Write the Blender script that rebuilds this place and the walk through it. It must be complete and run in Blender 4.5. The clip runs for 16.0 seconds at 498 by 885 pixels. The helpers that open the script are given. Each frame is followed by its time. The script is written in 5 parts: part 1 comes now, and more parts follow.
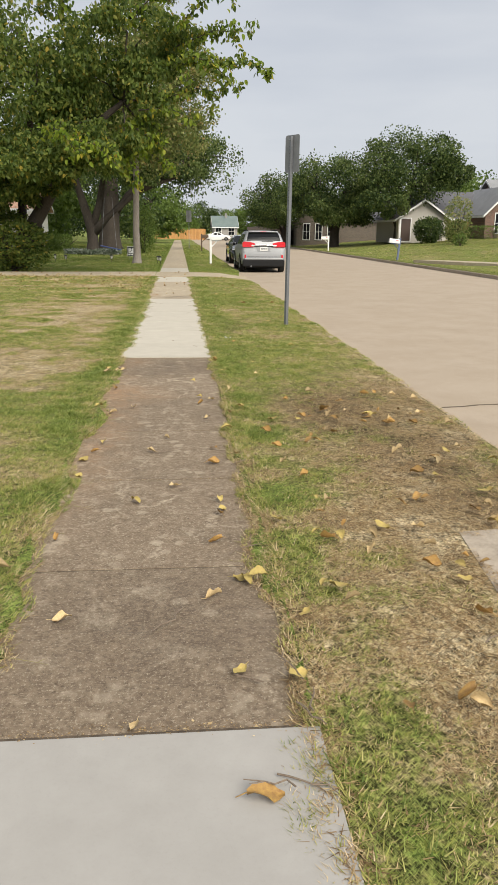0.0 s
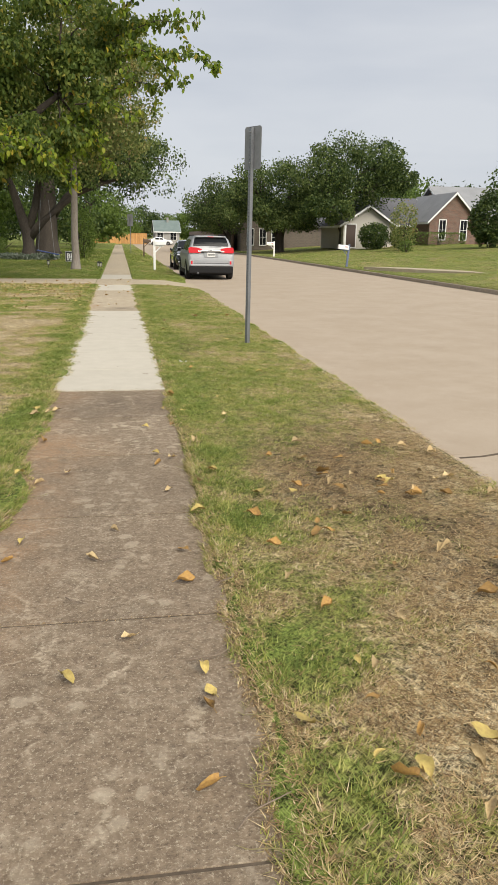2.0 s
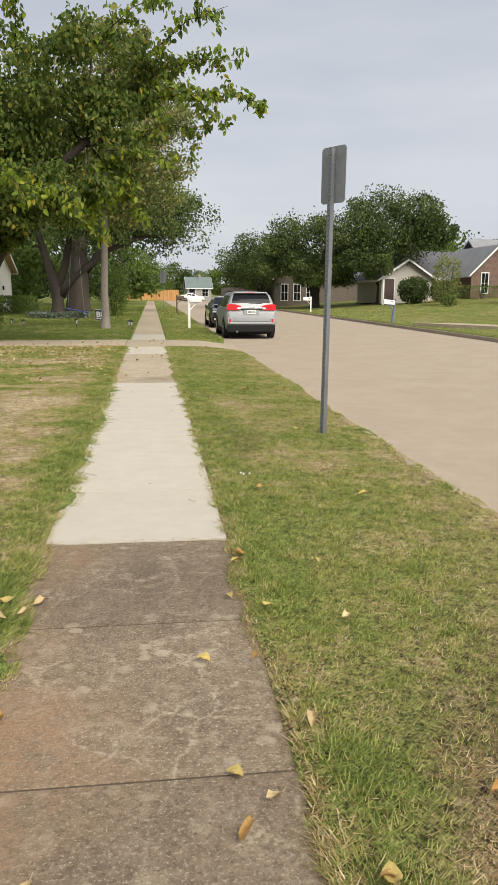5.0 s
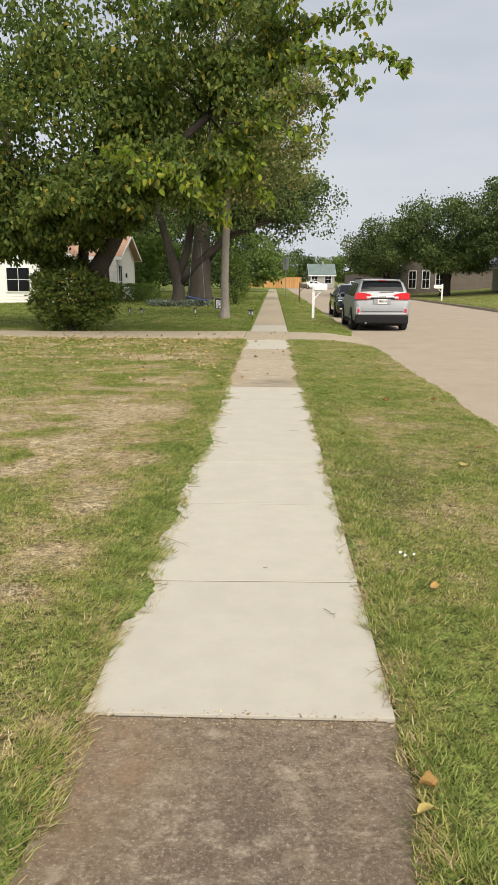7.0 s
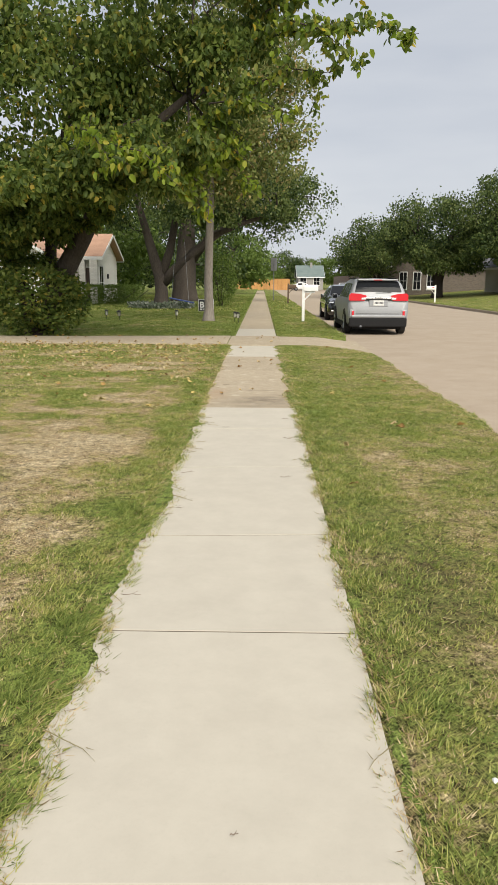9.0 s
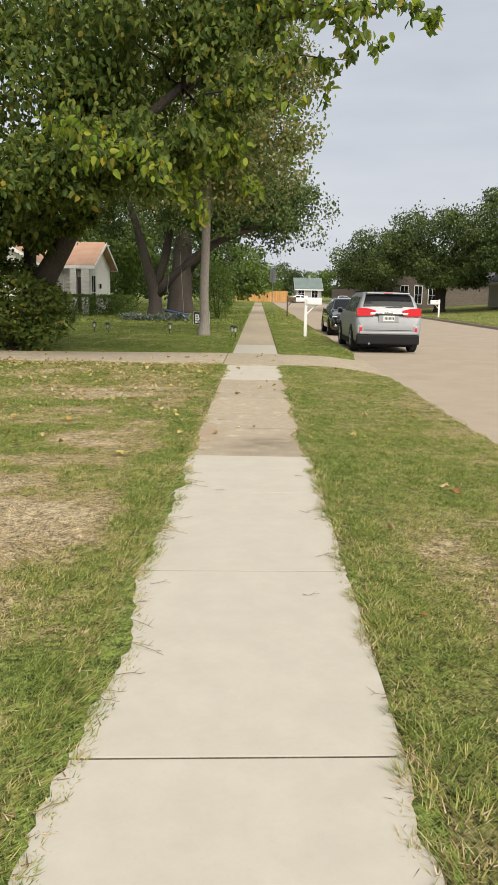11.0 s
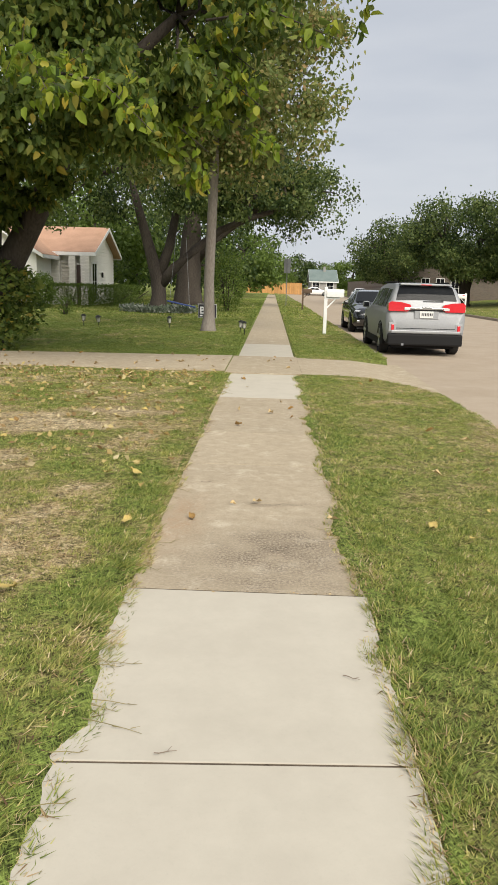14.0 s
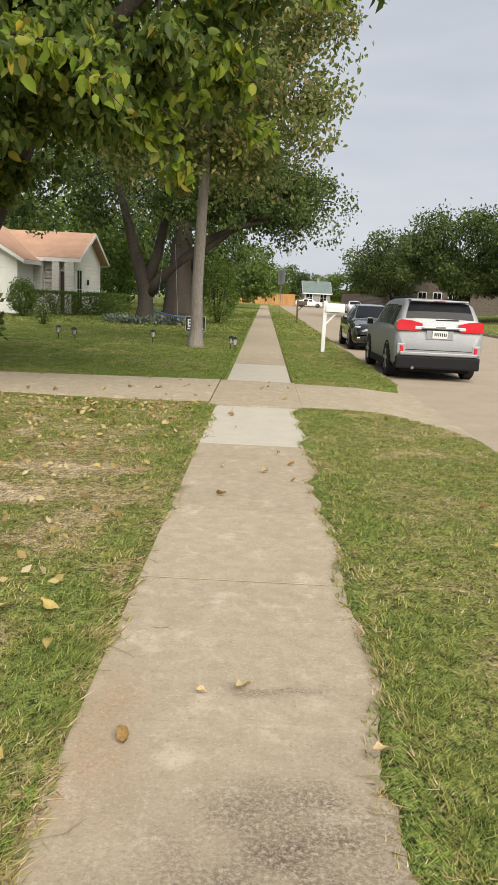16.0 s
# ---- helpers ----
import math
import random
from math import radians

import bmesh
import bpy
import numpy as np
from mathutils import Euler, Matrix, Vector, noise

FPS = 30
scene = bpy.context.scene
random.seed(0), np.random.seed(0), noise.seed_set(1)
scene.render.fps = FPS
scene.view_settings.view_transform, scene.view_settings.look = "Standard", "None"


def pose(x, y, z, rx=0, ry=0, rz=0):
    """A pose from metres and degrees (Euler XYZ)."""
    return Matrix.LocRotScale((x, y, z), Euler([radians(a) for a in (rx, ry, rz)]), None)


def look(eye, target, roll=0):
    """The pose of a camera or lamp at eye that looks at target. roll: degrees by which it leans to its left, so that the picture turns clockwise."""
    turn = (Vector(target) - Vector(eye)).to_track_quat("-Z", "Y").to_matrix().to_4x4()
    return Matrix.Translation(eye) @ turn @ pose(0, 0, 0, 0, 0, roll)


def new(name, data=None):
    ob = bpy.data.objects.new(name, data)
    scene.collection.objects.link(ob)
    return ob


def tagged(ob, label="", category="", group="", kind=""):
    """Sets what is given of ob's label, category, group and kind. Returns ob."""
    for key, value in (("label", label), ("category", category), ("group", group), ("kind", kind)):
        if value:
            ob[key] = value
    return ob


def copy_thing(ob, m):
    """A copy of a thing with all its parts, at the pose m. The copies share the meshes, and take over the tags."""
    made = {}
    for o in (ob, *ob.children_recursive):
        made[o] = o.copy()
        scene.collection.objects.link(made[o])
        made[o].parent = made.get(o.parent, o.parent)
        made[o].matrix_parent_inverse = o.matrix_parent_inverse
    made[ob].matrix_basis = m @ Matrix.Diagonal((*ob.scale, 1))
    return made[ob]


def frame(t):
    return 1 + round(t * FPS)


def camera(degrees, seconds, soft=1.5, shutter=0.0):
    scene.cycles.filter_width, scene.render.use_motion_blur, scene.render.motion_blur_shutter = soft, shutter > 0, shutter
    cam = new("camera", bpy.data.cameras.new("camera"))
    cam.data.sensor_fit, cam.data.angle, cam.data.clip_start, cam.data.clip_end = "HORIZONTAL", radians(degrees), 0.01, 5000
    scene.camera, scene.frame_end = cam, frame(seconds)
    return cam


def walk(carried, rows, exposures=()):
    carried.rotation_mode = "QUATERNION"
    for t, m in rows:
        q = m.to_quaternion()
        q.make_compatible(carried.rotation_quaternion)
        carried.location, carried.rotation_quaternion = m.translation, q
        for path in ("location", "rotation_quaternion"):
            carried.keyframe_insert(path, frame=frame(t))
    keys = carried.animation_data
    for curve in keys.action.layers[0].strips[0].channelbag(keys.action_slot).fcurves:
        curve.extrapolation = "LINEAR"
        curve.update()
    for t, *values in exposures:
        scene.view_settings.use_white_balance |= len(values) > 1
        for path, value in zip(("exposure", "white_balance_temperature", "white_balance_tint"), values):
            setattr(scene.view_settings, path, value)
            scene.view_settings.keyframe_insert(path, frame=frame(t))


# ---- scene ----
cam = camera(36.8, 16.0)
PATH = [
    (0, (0.209, -1.043, 1.476), (0.388, 0.874, 0.934), 0.6),
    (0.5, (0.174, -0.736, 1.462), (0.46, 1.162, 0.897), 1.6),
    (1, (0.227, -0.34, 1.498), (0.593, 1.548, 0.951), 1.8),
    (1.5, (0.173, 0.116, 1.517), (0.586, 2.001, 0.99), 2.1),
    (2, (0.166, 0.629, 1.479), (0.493, 2.53, 0.951), 1),
    (2.5, (0.106, 1.156, 1.472), (0.333, 3.074, 0.953), 0.7),
    (3, (0.063, 1.674, 1.478), (0.274, 3.596, 0.966), 0.7),
    (3.5, (0.055, 2.206, 1.475), (0.28, 4.128, 0.966), 0.6),
    (3.7, (0.016, 2.39, 1.486), (0.274, 4.309, 0.982), 0.9),
    (5.8, (0.206, 4.469, 1.481), (0.431, 6.426, 1.132), -0.5),
    (6, (0.176, 4.688, 1.461), (0.351, 6.649, 1.111), 0.2),
    (6.5, (0.142, 5.209, 1.452), (0.222, 7.168, 1.061), 0.6),
    (7, (0.135, 5.665, 1.49), (0.075, 7.618, 1.064), 0.3),
    (7.5, (0.14, 6.205, 1.442), (0.127, 8.162, 1.031), 1.1),
    (8, (0.183, 6.744, 1.414), (0.166, 8.7, 0.995), 0.3),
    (8.5, (0.147, 7.226, 1.399), (0.136, 9.18, 0.972), 0.5),
    (8.7, (0.174, 7.405, 1.415), (0.146, 9.359, 0.99), 0.2),
    (11, (0.086, 9.629, 1.425), (0.068, 11.59, 1.034), 1),
    (11.5, (0.127, 10.212, 1.372), (0.098, 12.174, 0.985), 1.4),
    (12, (0.119, 10.725, 1.372), (0.062, 12.686, 0.981), 1.7),
    (12.5, (0.093, 11.251, 1.381), (0.012, 13.209, 0.981), 1.6),
    (13, (0.087, 11.784, 1.39), (-0.024, 13.737, 0.977), 1.1),
    (13.5, (0.039, 12.383, 1.378), (-0.025, 14.338, 0.959), 1.9),
    (14, (0.102, 12.944, 1.372), (0.054, 14.9, 0.96), 1.6),
    (14.5, (0.065, 13.462, 1.358), (0.016, 15.419, 0.951), 1.6),
    (15, (0.081, 13.947, 1.349), (0.004, 15.904, 0.947), 0.4),
    (15.5, (0.092, 14.418, 1.383), (-0.026, 16.377, 1), 0.9),
    (16, (0.059, 15.016, 1.429), (0.036, 16.978, 1.043), 2.7),
]
walk(cam, [(t, look(eye, target, roll)) for t, eye, target, roll in PATH], [(0.0, 0.33)])

# ---- world and sun: a thin, even overcast ----
world = bpy.data.worlds.new("sky")
scene.world = world
world.use_nodes = True
wn, wl = world.node_tree.nodes, world.node_tree.links
wn.clear()
w_out, w_bg = wn.new("ShaderNodeOutputWorld"), wn.new("ShaderNodeBackground")
w_sky, w_mix, w_noise, w_ramp = wn.new("ShaderNodeTexSky"), wn.new("ShaderNodeMix"), wn.new("ShaderNodeTexNoise"), wn.new("ShaderNodeValToRGB")
w_map, w_co = wn.new("ShaderNodeMapping"), wn.new("ShaderNodeTexCoord")
w_sky.sky_type, w_sky.sun_disc = "NISHITA", False
SUN_EL, SUN_ROT = radians(42), radians(155)
w_sky.sun_elevation, w_sky.sun_rotation = SUN_EL, SUN_ROT
w_mix.data_type = "RGBA"
w_mix.inputs[0].default_value = 0.94
w_map.inputs["Scale"].default_value = (1.0, 1.0, 4.5)
w_noise.inputs["Scale"].default_value, w_noise.inputs["Detail"].default_value = 1.6, 5
w_ramp.color_ramp.elements[0].position, w_ramp.color_ramp.elements[1].position = 0.36, 0.64
w_ramp.color_ramp.elements[0].color = (4.1, 4.42, 5.0, 1)
w_ramp.color_ramp.elements[1].color = (5.35, 5.55, 5.9, 1)
w_bg.inputs["Strength"].default_value = 0.1
wl.new(w_co.outputs["Generated"], w_map.inputs["Vector"])
wl.new(w_map.outputs[0], w_noise.inputs["Vector"])
wl.new(w_noise.outputs["Fac"], w_ramp.inputs["Fac"])
wl.new(w_sky.outputs[0], w_mix.inputs[6])
wl.new(w_ramp.outputs[0], w_mix.inputs[7])
wl.new(w_mix.outputs[2], w_bg.inputs["Color"])
wl.new(w_bg.outputs[0], w_out.inputs[0])
sun = new("sun", bpy.data.lights.new("sun", "SUN"))
sun.data.energy, sun.data.angle, sun.data.color = 4.0, radians(50), (1.0, 0.93, 0.81)
sun.matrix_world = look((0, 0, 50), (-0.42 * math.cos(SUN_EL) * 40, 0.91 * math.cos(SUN_EL) * 40, 50 - 40 * math.sin(SUN_EL)))


# ---- materials ----
def mat(name, c1, c2, scale=6.0, rough=0.8, metal=0.0, bump=0.0, bump_scale=80.0, c3=None, big=0.7, spec=0.4, rand=0.0, stretch=None):
    """Two colours mixed by noise at two scales, an optional third colour in stains, and fine relief."""
    m = bpy.data.materials.new(name)
    m.use_nodes = True
    n, l = m.node_tree.nodes, m.node_tree.links
    b = n["Principled BSDF"]
    co = n.new("ShaderNodeTexCoord")
    vec = co.outputs["Object"]
    if stretch:
        mp = n.new("ShaderNodeMapping")
        mp.inputs["Scale"].default_value = stretch
        l.new(vec, mp.inputs["Vector"])
        vec = mp.outputs[0]
    fine, wide = n.new("ShaderNodeTexNoise"), n.new("ShaderNodeTexNoise")
    fine.inputs["Scale"].default_value, fine.inputs["Detail"].default_value = scale * 6, 6
    wide.inputs["Scale"].default_value, wide.inputs["Detail"].default_value = scale * big * 0.5, 4
    add = n.new("ShaderNodeMath")
    add.operation = "ADD"
    l.new(vec, fine.inputs["Vector"]), l.new(vec, wide.inputs["Vector"])
    l.new(fine.outputs["Fac"], add.inputs[0]), l.new(wide.outputs["Fac"], add.inputs[1])
    ramp = n.new("ShaderNodeMapRange")
    ramp.inputs["From Min"].default_value, ramp.inputs["From Max"].default_value = 0.72, 1.28
    l.new(add.outputs[0], ramp.inputs["Value"])
    mix = n.new("ShaderNodeMix")
    mix.data_type = "RGBA"
    mix.inputs[6].default_value, mix.inputs[7].default_value = (*c1, 1), (*c2, 1)
    l.new(ramp.outputs[0], mix.inputs[0])
    out = mix.outputs[2]
    if c3:
        st, sr, mx = n.new("ShaderNodeTexNoise"), n.new("ShaderNodeMapRange"), n.new("ShaderNodeMix")
        st.inputs["Scale"].default_value, st.inputs["Detail"].default_value = scale * 0.28, 7
        sr.inputs["From Min"].default_value, sr.inputs["From Max"].default_value = 0.5, 0.66
        mx.data_type = "RGBA"
        mx.inputs[7].default_value = (*c3, 1)
        l.new(vec, st.inputs["Vector"]), l.new(st.outputs["Fac"], sr.inputs["Value"])
        l.new(sr.outputs[0], mx.inputs[0]), l.new(out, mx.inputs[6])
        out = mx.outputs[2]
    if rand:
        oi, hs, mr = n.new("ShaderNodeObjectInfo"), n.new("ShaderNodeHueSaturation"), n.new("ShaderNodeMapRange")
        mr.inputs["To Min"].default_value, mr.inputs["To Max"].default_value = 1 - rand, 1 + rand
        l.new(oi.outputs["Random"], mr.inputs["Value"]), l.new(mr.outputs[0], hs.inputs["Value"])
        l.new(out, hs.inputs["Color"])
        out = hs.outputs[0]
    l.new(out, b.inputs["Base Color"])
    b.inputs["Roughness"].default_value, b.inputs["Metallic"].default_value = rough, metal
    b.inputs["Specular IOR Level"].default_value = spec
    if bump:
        bn, bt = n.new("ShaderNodeBump"), n.new("ShaderNodeTexNoise")
        bt.inputs["Scale"].default_value, bt.inputs["Detail"].default_value = bump_scale, 6
        bn.inputs["Strength"].default_value, bn.inputs["Distance"].default_value = bump, 0.02
        l.new(vec, bt.inputs["Vector"]), l.new(bt.outputs["Fac"], bn.inputs["Height"]), l.new(bn.outputs[0], b.inputs["Normal"])
    return m


def leaf_mat(name, colours, through_light=0.35, rough=0.55):
    """Leaves and blades: each island its own shade, some light passes through."""
    m = bpy.data.materials.new(name)
    m.use_nodes = True
    n, l = m.node_tree.nodes, m.node_tree.links
    b = n["Principled BSDF"]
    g, r = n.new("ShaderNodeNewGeometry"), n.new("ShaderNodeValToRGB")
    e = r.color_ramp.elements
    while len(e) < len(colours):
        e.new(0.5)
    for i, (pos, c) in enumerate(colours):
        e[i].position, e[i].color = pos, (*c, 1)
    l.new(g.outputs["Random Per Island"], r.inputs["Fac"])
    l.new(r.outputs[0], b.inputs["Base Color"])
    b.inputs["Roughness"].default_value, b.inputs["Specular IOR Level"].default_value = rough, 0.3
    tr, ms = n.new("ShaderNodeBsdfTranslucent"), n.new("ShaderNodeMixShader")
    ms.inputs[0].default_value = through_light
    l.new(r.outputs[0], tr.inputs["Color"])
    l.new(b.outputs[0], ms.inputs[1]), l.new(tr.outputs[0], ms.inputs[2])
    l.new(ms.outputs[0], n["Material Output"].inputs["Surface"])
    return m


def plain(name, c, rough=0.5, metal=0.0, spec=0.5, coat=0.0):
    m = mat(name, c, tuple(v * 0.86 for v in c), 4.0, rough, metal, spec=spec)
    m.node_tree.nodes["Principled BSDF"].inputs["Coat Weight"].default_value = coat
    return m


def brick_mat(name, c1, c2, mortar):
    m = bpy.data.materials.new(name)
    m.use_nodes = True
    n, l = m.node_tree.nodes, m.node_tree.links
    b, br, co, mp = n["Principled BSDF"], n.new("ShaderNodeTexBrick"), n.new("ShaderNodeTexCoord"), n.new("ShaderNodeMapping")
    mp.inputs["Rotation"].default_value = (radians(90), 0, 0)
    br.inputs["Color1"].default_value, br.inputs["Color2"].default_value, br.inputs["Mortar"].default_value = (*c1, 1), (*c2, 1), (*mortar, 1)
    br.inputs["Scale"].default_value, br.inputs["Brick Width"].default_value, br.inputs["Row Height"].default_value = 1.0, 0.21, 0.075
    br.inputs["Mortar Size"].default_value, br.inputs["Bias"].default_value = 0.008, -0.1
    l.new(co.outputs["Object"], mp.inputs["Vector"]), l.new(mp.outputs[0], br.inputs["Vector"]), l.new(br.outputs["Color"], b.inputs["Base Color"])
    b.inputs["Roughness"].default_value = 0.9
    return m


def concrete(name, dark, mid, light, speck=0.5, worn=0.5, grime=0.5, rand=0.06, bump=0.3, mottle=9.0, grain=110.0, veins=0.0, lichen=0.0, stains=()):
    """Cast concrete: aggregate specks, mottling, worn pale patches and darker grime, each at its own size.
    veins: pale abraded cracks; lichen: pale round growths; stains: (x, y, half width, half length, colour) of speckled patches."""
    m = bpy.data.materials.new(name)
    m.use_nodes = True
    n, l = m.node_tree.nodes, m.node_tree.links
    b, co = n["Principled BSDF"], n.new("ShaderNodeTexCoord")
    vec = co.outputs["Object"]

    def noise_of(scale, detail, lo, hi, amount, rough=0.6):
        t, r = n.new("ShaderNodeTexNoise"), n.new("ShaderNodeMapRange")
        t.inputs["Scale"].default_value, t.inputs["Detail"].default_value, t.inputs["Roughness"].default_value = scale, detail, rough
        r.inputs["From Min"].default_value, r.inputs["From Max"].default_value, r.inputs["To Max"].default_value = lo, hi, amount
        l.new(vec, t.inputs["Vector"]), l.new(t.outputs["Fac"], r.inputs["Value"])
        return t, r.outputs[0]

    def over(below, fac, colour):
        x = n.new("ShaderNodeMix")
        x.data_type = "RGBA"
        l.new(fac, x.inputs[0])
        if isinstance(below, tuple):
            x.inputs[6].default_value = (*below, 1)
        else:
            l.new(below, x.inputs[6])
        x.inputs[7].default_value = (*colour, 1)
        return x.outputs[2]

    _, f1 = noise_of(mottle, 8, 0.38, 0.64, 1.0, 0.7)
    out = over(dark, f1, mid)
    _, f2 = noise_of(2.3, 9, 0.52, 0.68, grime, 0.65)
    out = over(out, f2, tuple(v * 0.72 for v in dark))
    _, f3 = noise_of(4.1, 10, 0.54, 0.66, worn, 0.75)
    out = over(out, f3, light)
    tp, f4 = noise_of(grain, 4, 0.53, 0.64, speck, 0.8)
    out = over(out, f4, light)
    _, f5 = noise_of(grain * 0.7, 4, 0.55, 0.66, speck, 0.8)
    out = over(out, f5, tuple(v * 0.55 for v in dark))
    def times(a, c):
        x = n.new("ShaderNodeMath")
        x.operation = "MULTIPLY"
        l.new(a, x.inputs[0]), l.new(c, x.inputs[1])
        return x.outputs[0]

    def ranged(value, lo, hi, a, c):
        r = n.new("ShaderNodeMapRange")
        r.inputs["From Min"].default_value, r.inputs["From Max"].default_value = lo, hi
        r.inputs["To Min"].default_value, r.inputs["To Max"].default_value = a, c
        l.new(value, r.inputs["Value"])
        return r.outputs[0]

    def bent(scale, amount):
        t, x = n.new("ShaderNodeTexNoise"), n.new("ShaderNodeMix")
        t.inputs["Scale"].default_value, t.inputs["Detail"].default_value = scale, 6
        x.data_type, x.blend_type = "RGBA", "LINEAR_LIGHT"
        x.inputs[0].default_value = amount
        l.new(vec, t.inputs["Vector"]), l.new(vec, x.inputs[6]), l.new(t.outputs["Color"], x.inputs[7])
        return x.outputs[2]

    if lichen:
        vo = n.new("ShaderNodeTexVoronoi")
        vo.inputs["Scale"].default_value = 11.0
        l.new(bent(30.0, 0.02), vo.inputs["Vector"])
        _, some = noise_of(3.3, 4, 0.50, 0.60, lichen)
        out = over(out, times(ranged(vo.outputs["Distance"], 0.30, 0.42, 1.0, 0.0), some), light)
    if veins:
        for scale, width, where in ((1.1, 0.014, 1.3), (2.7, 0.020, 2.1)):
            vo = n.new("ShaderNodeTexVoronoi")
            vo.feature = "DISTANCE_TO_EDGE"
            vo.inputs["Scale"].default_value = scale
            l.new(bent(2.6, 0.22), vo.inputs["Vector"])
            _, some = noise_of(where, 3, 0.46, 0.60, veins)
            _, ragged = noise_of(45.0, 4, 0.40, 0.58, 1.0)
            out = over(out, times(times(ranged(vo.outputs["Distance"], 0.0, width * scale, 1.0, 0.0), some), ragged), tuple(v * 1.12 for v in light))
    for sx, sy, rx, ry, tone in stains:
        mp, ln = n.new("ShaderNodeMapping"), n.new("ShaderNodeVectorMath")
        ln.operation = "LENGTH"
        mp.vector_type = "TEXTURE"
        mp.inputs["Location"].default_value, mp.inputs["Scale"].default_value = (sx, sy, 0), (rx, ry, 1)
        l.new(bent(5.0, 0.14), mp.inputs["Vector"]), l.new(mp.outputs[0], ln.inputs[0])
        patch = ranged(ln.outputs["Value"], 0.25, 1.1, 1.0, 0.0)
        _, g1 = noise_of(70.0, 5, 0.40, 0.58, 0.85, 0.8)
        _, g2 = noise_of(6.0, 5, 0.30, 0.62, 1.0)
        out = over(out, times(times(patch, g1), g2), tone)
    oi, hs, mr = n.new("ShaderNodeObjectInfo"), n.new("ShaderNodeHueSaturation"), n.new("ShaderNodeMapRange")
    mr.inputs["To Min"].default_value, mr.inputs["To Max"].default_value = 1 - rand, 1 + rand
    l.new(oi.outputs["Random"], mr.inputs["Value"]), l.new(mr.outputs[0], hs.inputs["Value"]), l.new(out, hs.inputs["Color"])
    l.new(hs.outputs[0], b.inputs["Base Color"])
    b.inputs["Roughness"].default_value, b.inputs["Specular IOR Level"].default_value = 0.95, 0.25
    bn = n.new("ShaderNodeBump")
    bn.inputs["Strength"].default_value, bn.inputs["Distance"].default_value = bump, 0.01
    l.new(tp.outputs["Fac"], bn.inputs["Height"]), l.new(bn.outputs[0], b.inputs["Normal"])
    return m


def turf_mat(name):
    """Soil, thatch and short stubble: the colour follows how dry and how rotten the sward is, broken up by crossed
    stalks; the shade between stalks and clumps is put into the colour too.
    """
    m = bpy.data.materials.new(name)
    m.use_nodes = True
    n, l = m.node_tree.nodes, m.node_tree.links
    b, co = n["Principled BSDF"], n.new("ShaderNodeTexCoord")
    dry, rot = n.new("ShaderNodeAttribute"), n.new("ShaderNodeAttribute")
    dry.attribute_name, rot.attribute_name = "dry", "rot"

    def math2(op, a, c):
        x = n.new("ShaderNodeMath")
        x.operation = op
        for k, v in enumerate((a, c)):
            if isinstance(v, float):
                x.inputs[k].default_value = v
            else:
                l.new(v, x.inputs[k])
        return x.outputs[0]

    def noise(scale, detail, turn=0.0, long=1.0):
        mp, t = n.new("ShaderNodeMapping"), n.new("ShaderNodeTexNoise")
        mp.vector_type = "TEXTURE"
        mp.inputs["Rotation"].default_value, mp.inputs["Scale"].default_value = (0, 0, radians(turn)), (1, long, 1)
        t.inputs["Scale"].default_value, t.inputs["Detail"].default_value = scale, detail
        l.new(co.outputs["Object"], mp.inputs["Vector"]), l.new(mp.outputs[0], t.inputs["Vector"])
        return t.outputs["Fac"]

    wobble = math2("ADD", math2("MULTIPLY", math2("SUBTRACT", noise(7.0, 5), 0.5), 0.5), math2("MULTIPLY", math2("SUBTRACT", noise(28.0, 4), 0.5), 0.75))
    r = n.new("ShaderNodeValToRGB")
    tones = [(0.05, (0.175, 0.225, 0.052)), (0.36, (0.205, 0.210, 0.062)), (0.52, (0.285, 0.245, 0.108)), (0.66, (0.43, 0.35, 0.195)), (0.88, (0.55, 0.455, 0.285))]
    e = r.color_ramp.elements
    while len(e) < len(tones):
        e.new(0.5)
    for k, (pos, c) in enumerate(tones):
        e[k].position, e[k].color = pos, (*c, 1)
    l.new(math2("ADD", dry.outputs["Fac"], wobble), r.inputs["Fac"])
    brown = n.new("ShaderNodeMix")
    brown.data_type = "RGBA"
    brown.inputs[7].default_value = (0.115, 0.080, 0.048, 1)
    l.new(math2("MULTIPLY", rot.outputs["Fac"], math2("MULTIPLY", noise(16.0, 5), 1.6)), brown.inputs[0]), l.new(r.outputs[0], brown.inputs[6])
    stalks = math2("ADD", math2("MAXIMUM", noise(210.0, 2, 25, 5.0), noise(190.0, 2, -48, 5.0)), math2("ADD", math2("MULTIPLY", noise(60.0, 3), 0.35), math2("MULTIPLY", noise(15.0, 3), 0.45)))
    # shade in the gaps between stalks and clumps, multiplied into the base colour
    gap_shade = n.new("ShaderNodeMapRange")
    gap_shade.inputs["From Min"].default_value, gap_shade.inputs["From Max"].default_value = 0.80, 1.16
    gap_shade.inputs["To Min"].default_value, gap_shade.inputs["To Max"].default_value = 0.17, 1.72
    l.new(stalks, gap_shade.inputs["Value"])
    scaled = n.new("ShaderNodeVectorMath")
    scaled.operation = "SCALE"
    l.new(brown.outputs[2], scaled.inputs[0]), l.new(gap_shade.outputs[0], scaled.inputs["Scale"])
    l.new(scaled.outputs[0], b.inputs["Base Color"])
    b.inputs["Roughness"].default_value, b.inputs["Specular IOR Level"].default_value = 1.0, 0.15
    bn = n.new("ShaderNodeBump")
    bn.inputs["Strength"].default_value, bn.inputs["Distance"].default_value = 0.9, 0.02
    l.new(stalks, bn.inputs["Height"]), l.new(bn.outputs[0], b.inputs["Normal"])
    return m


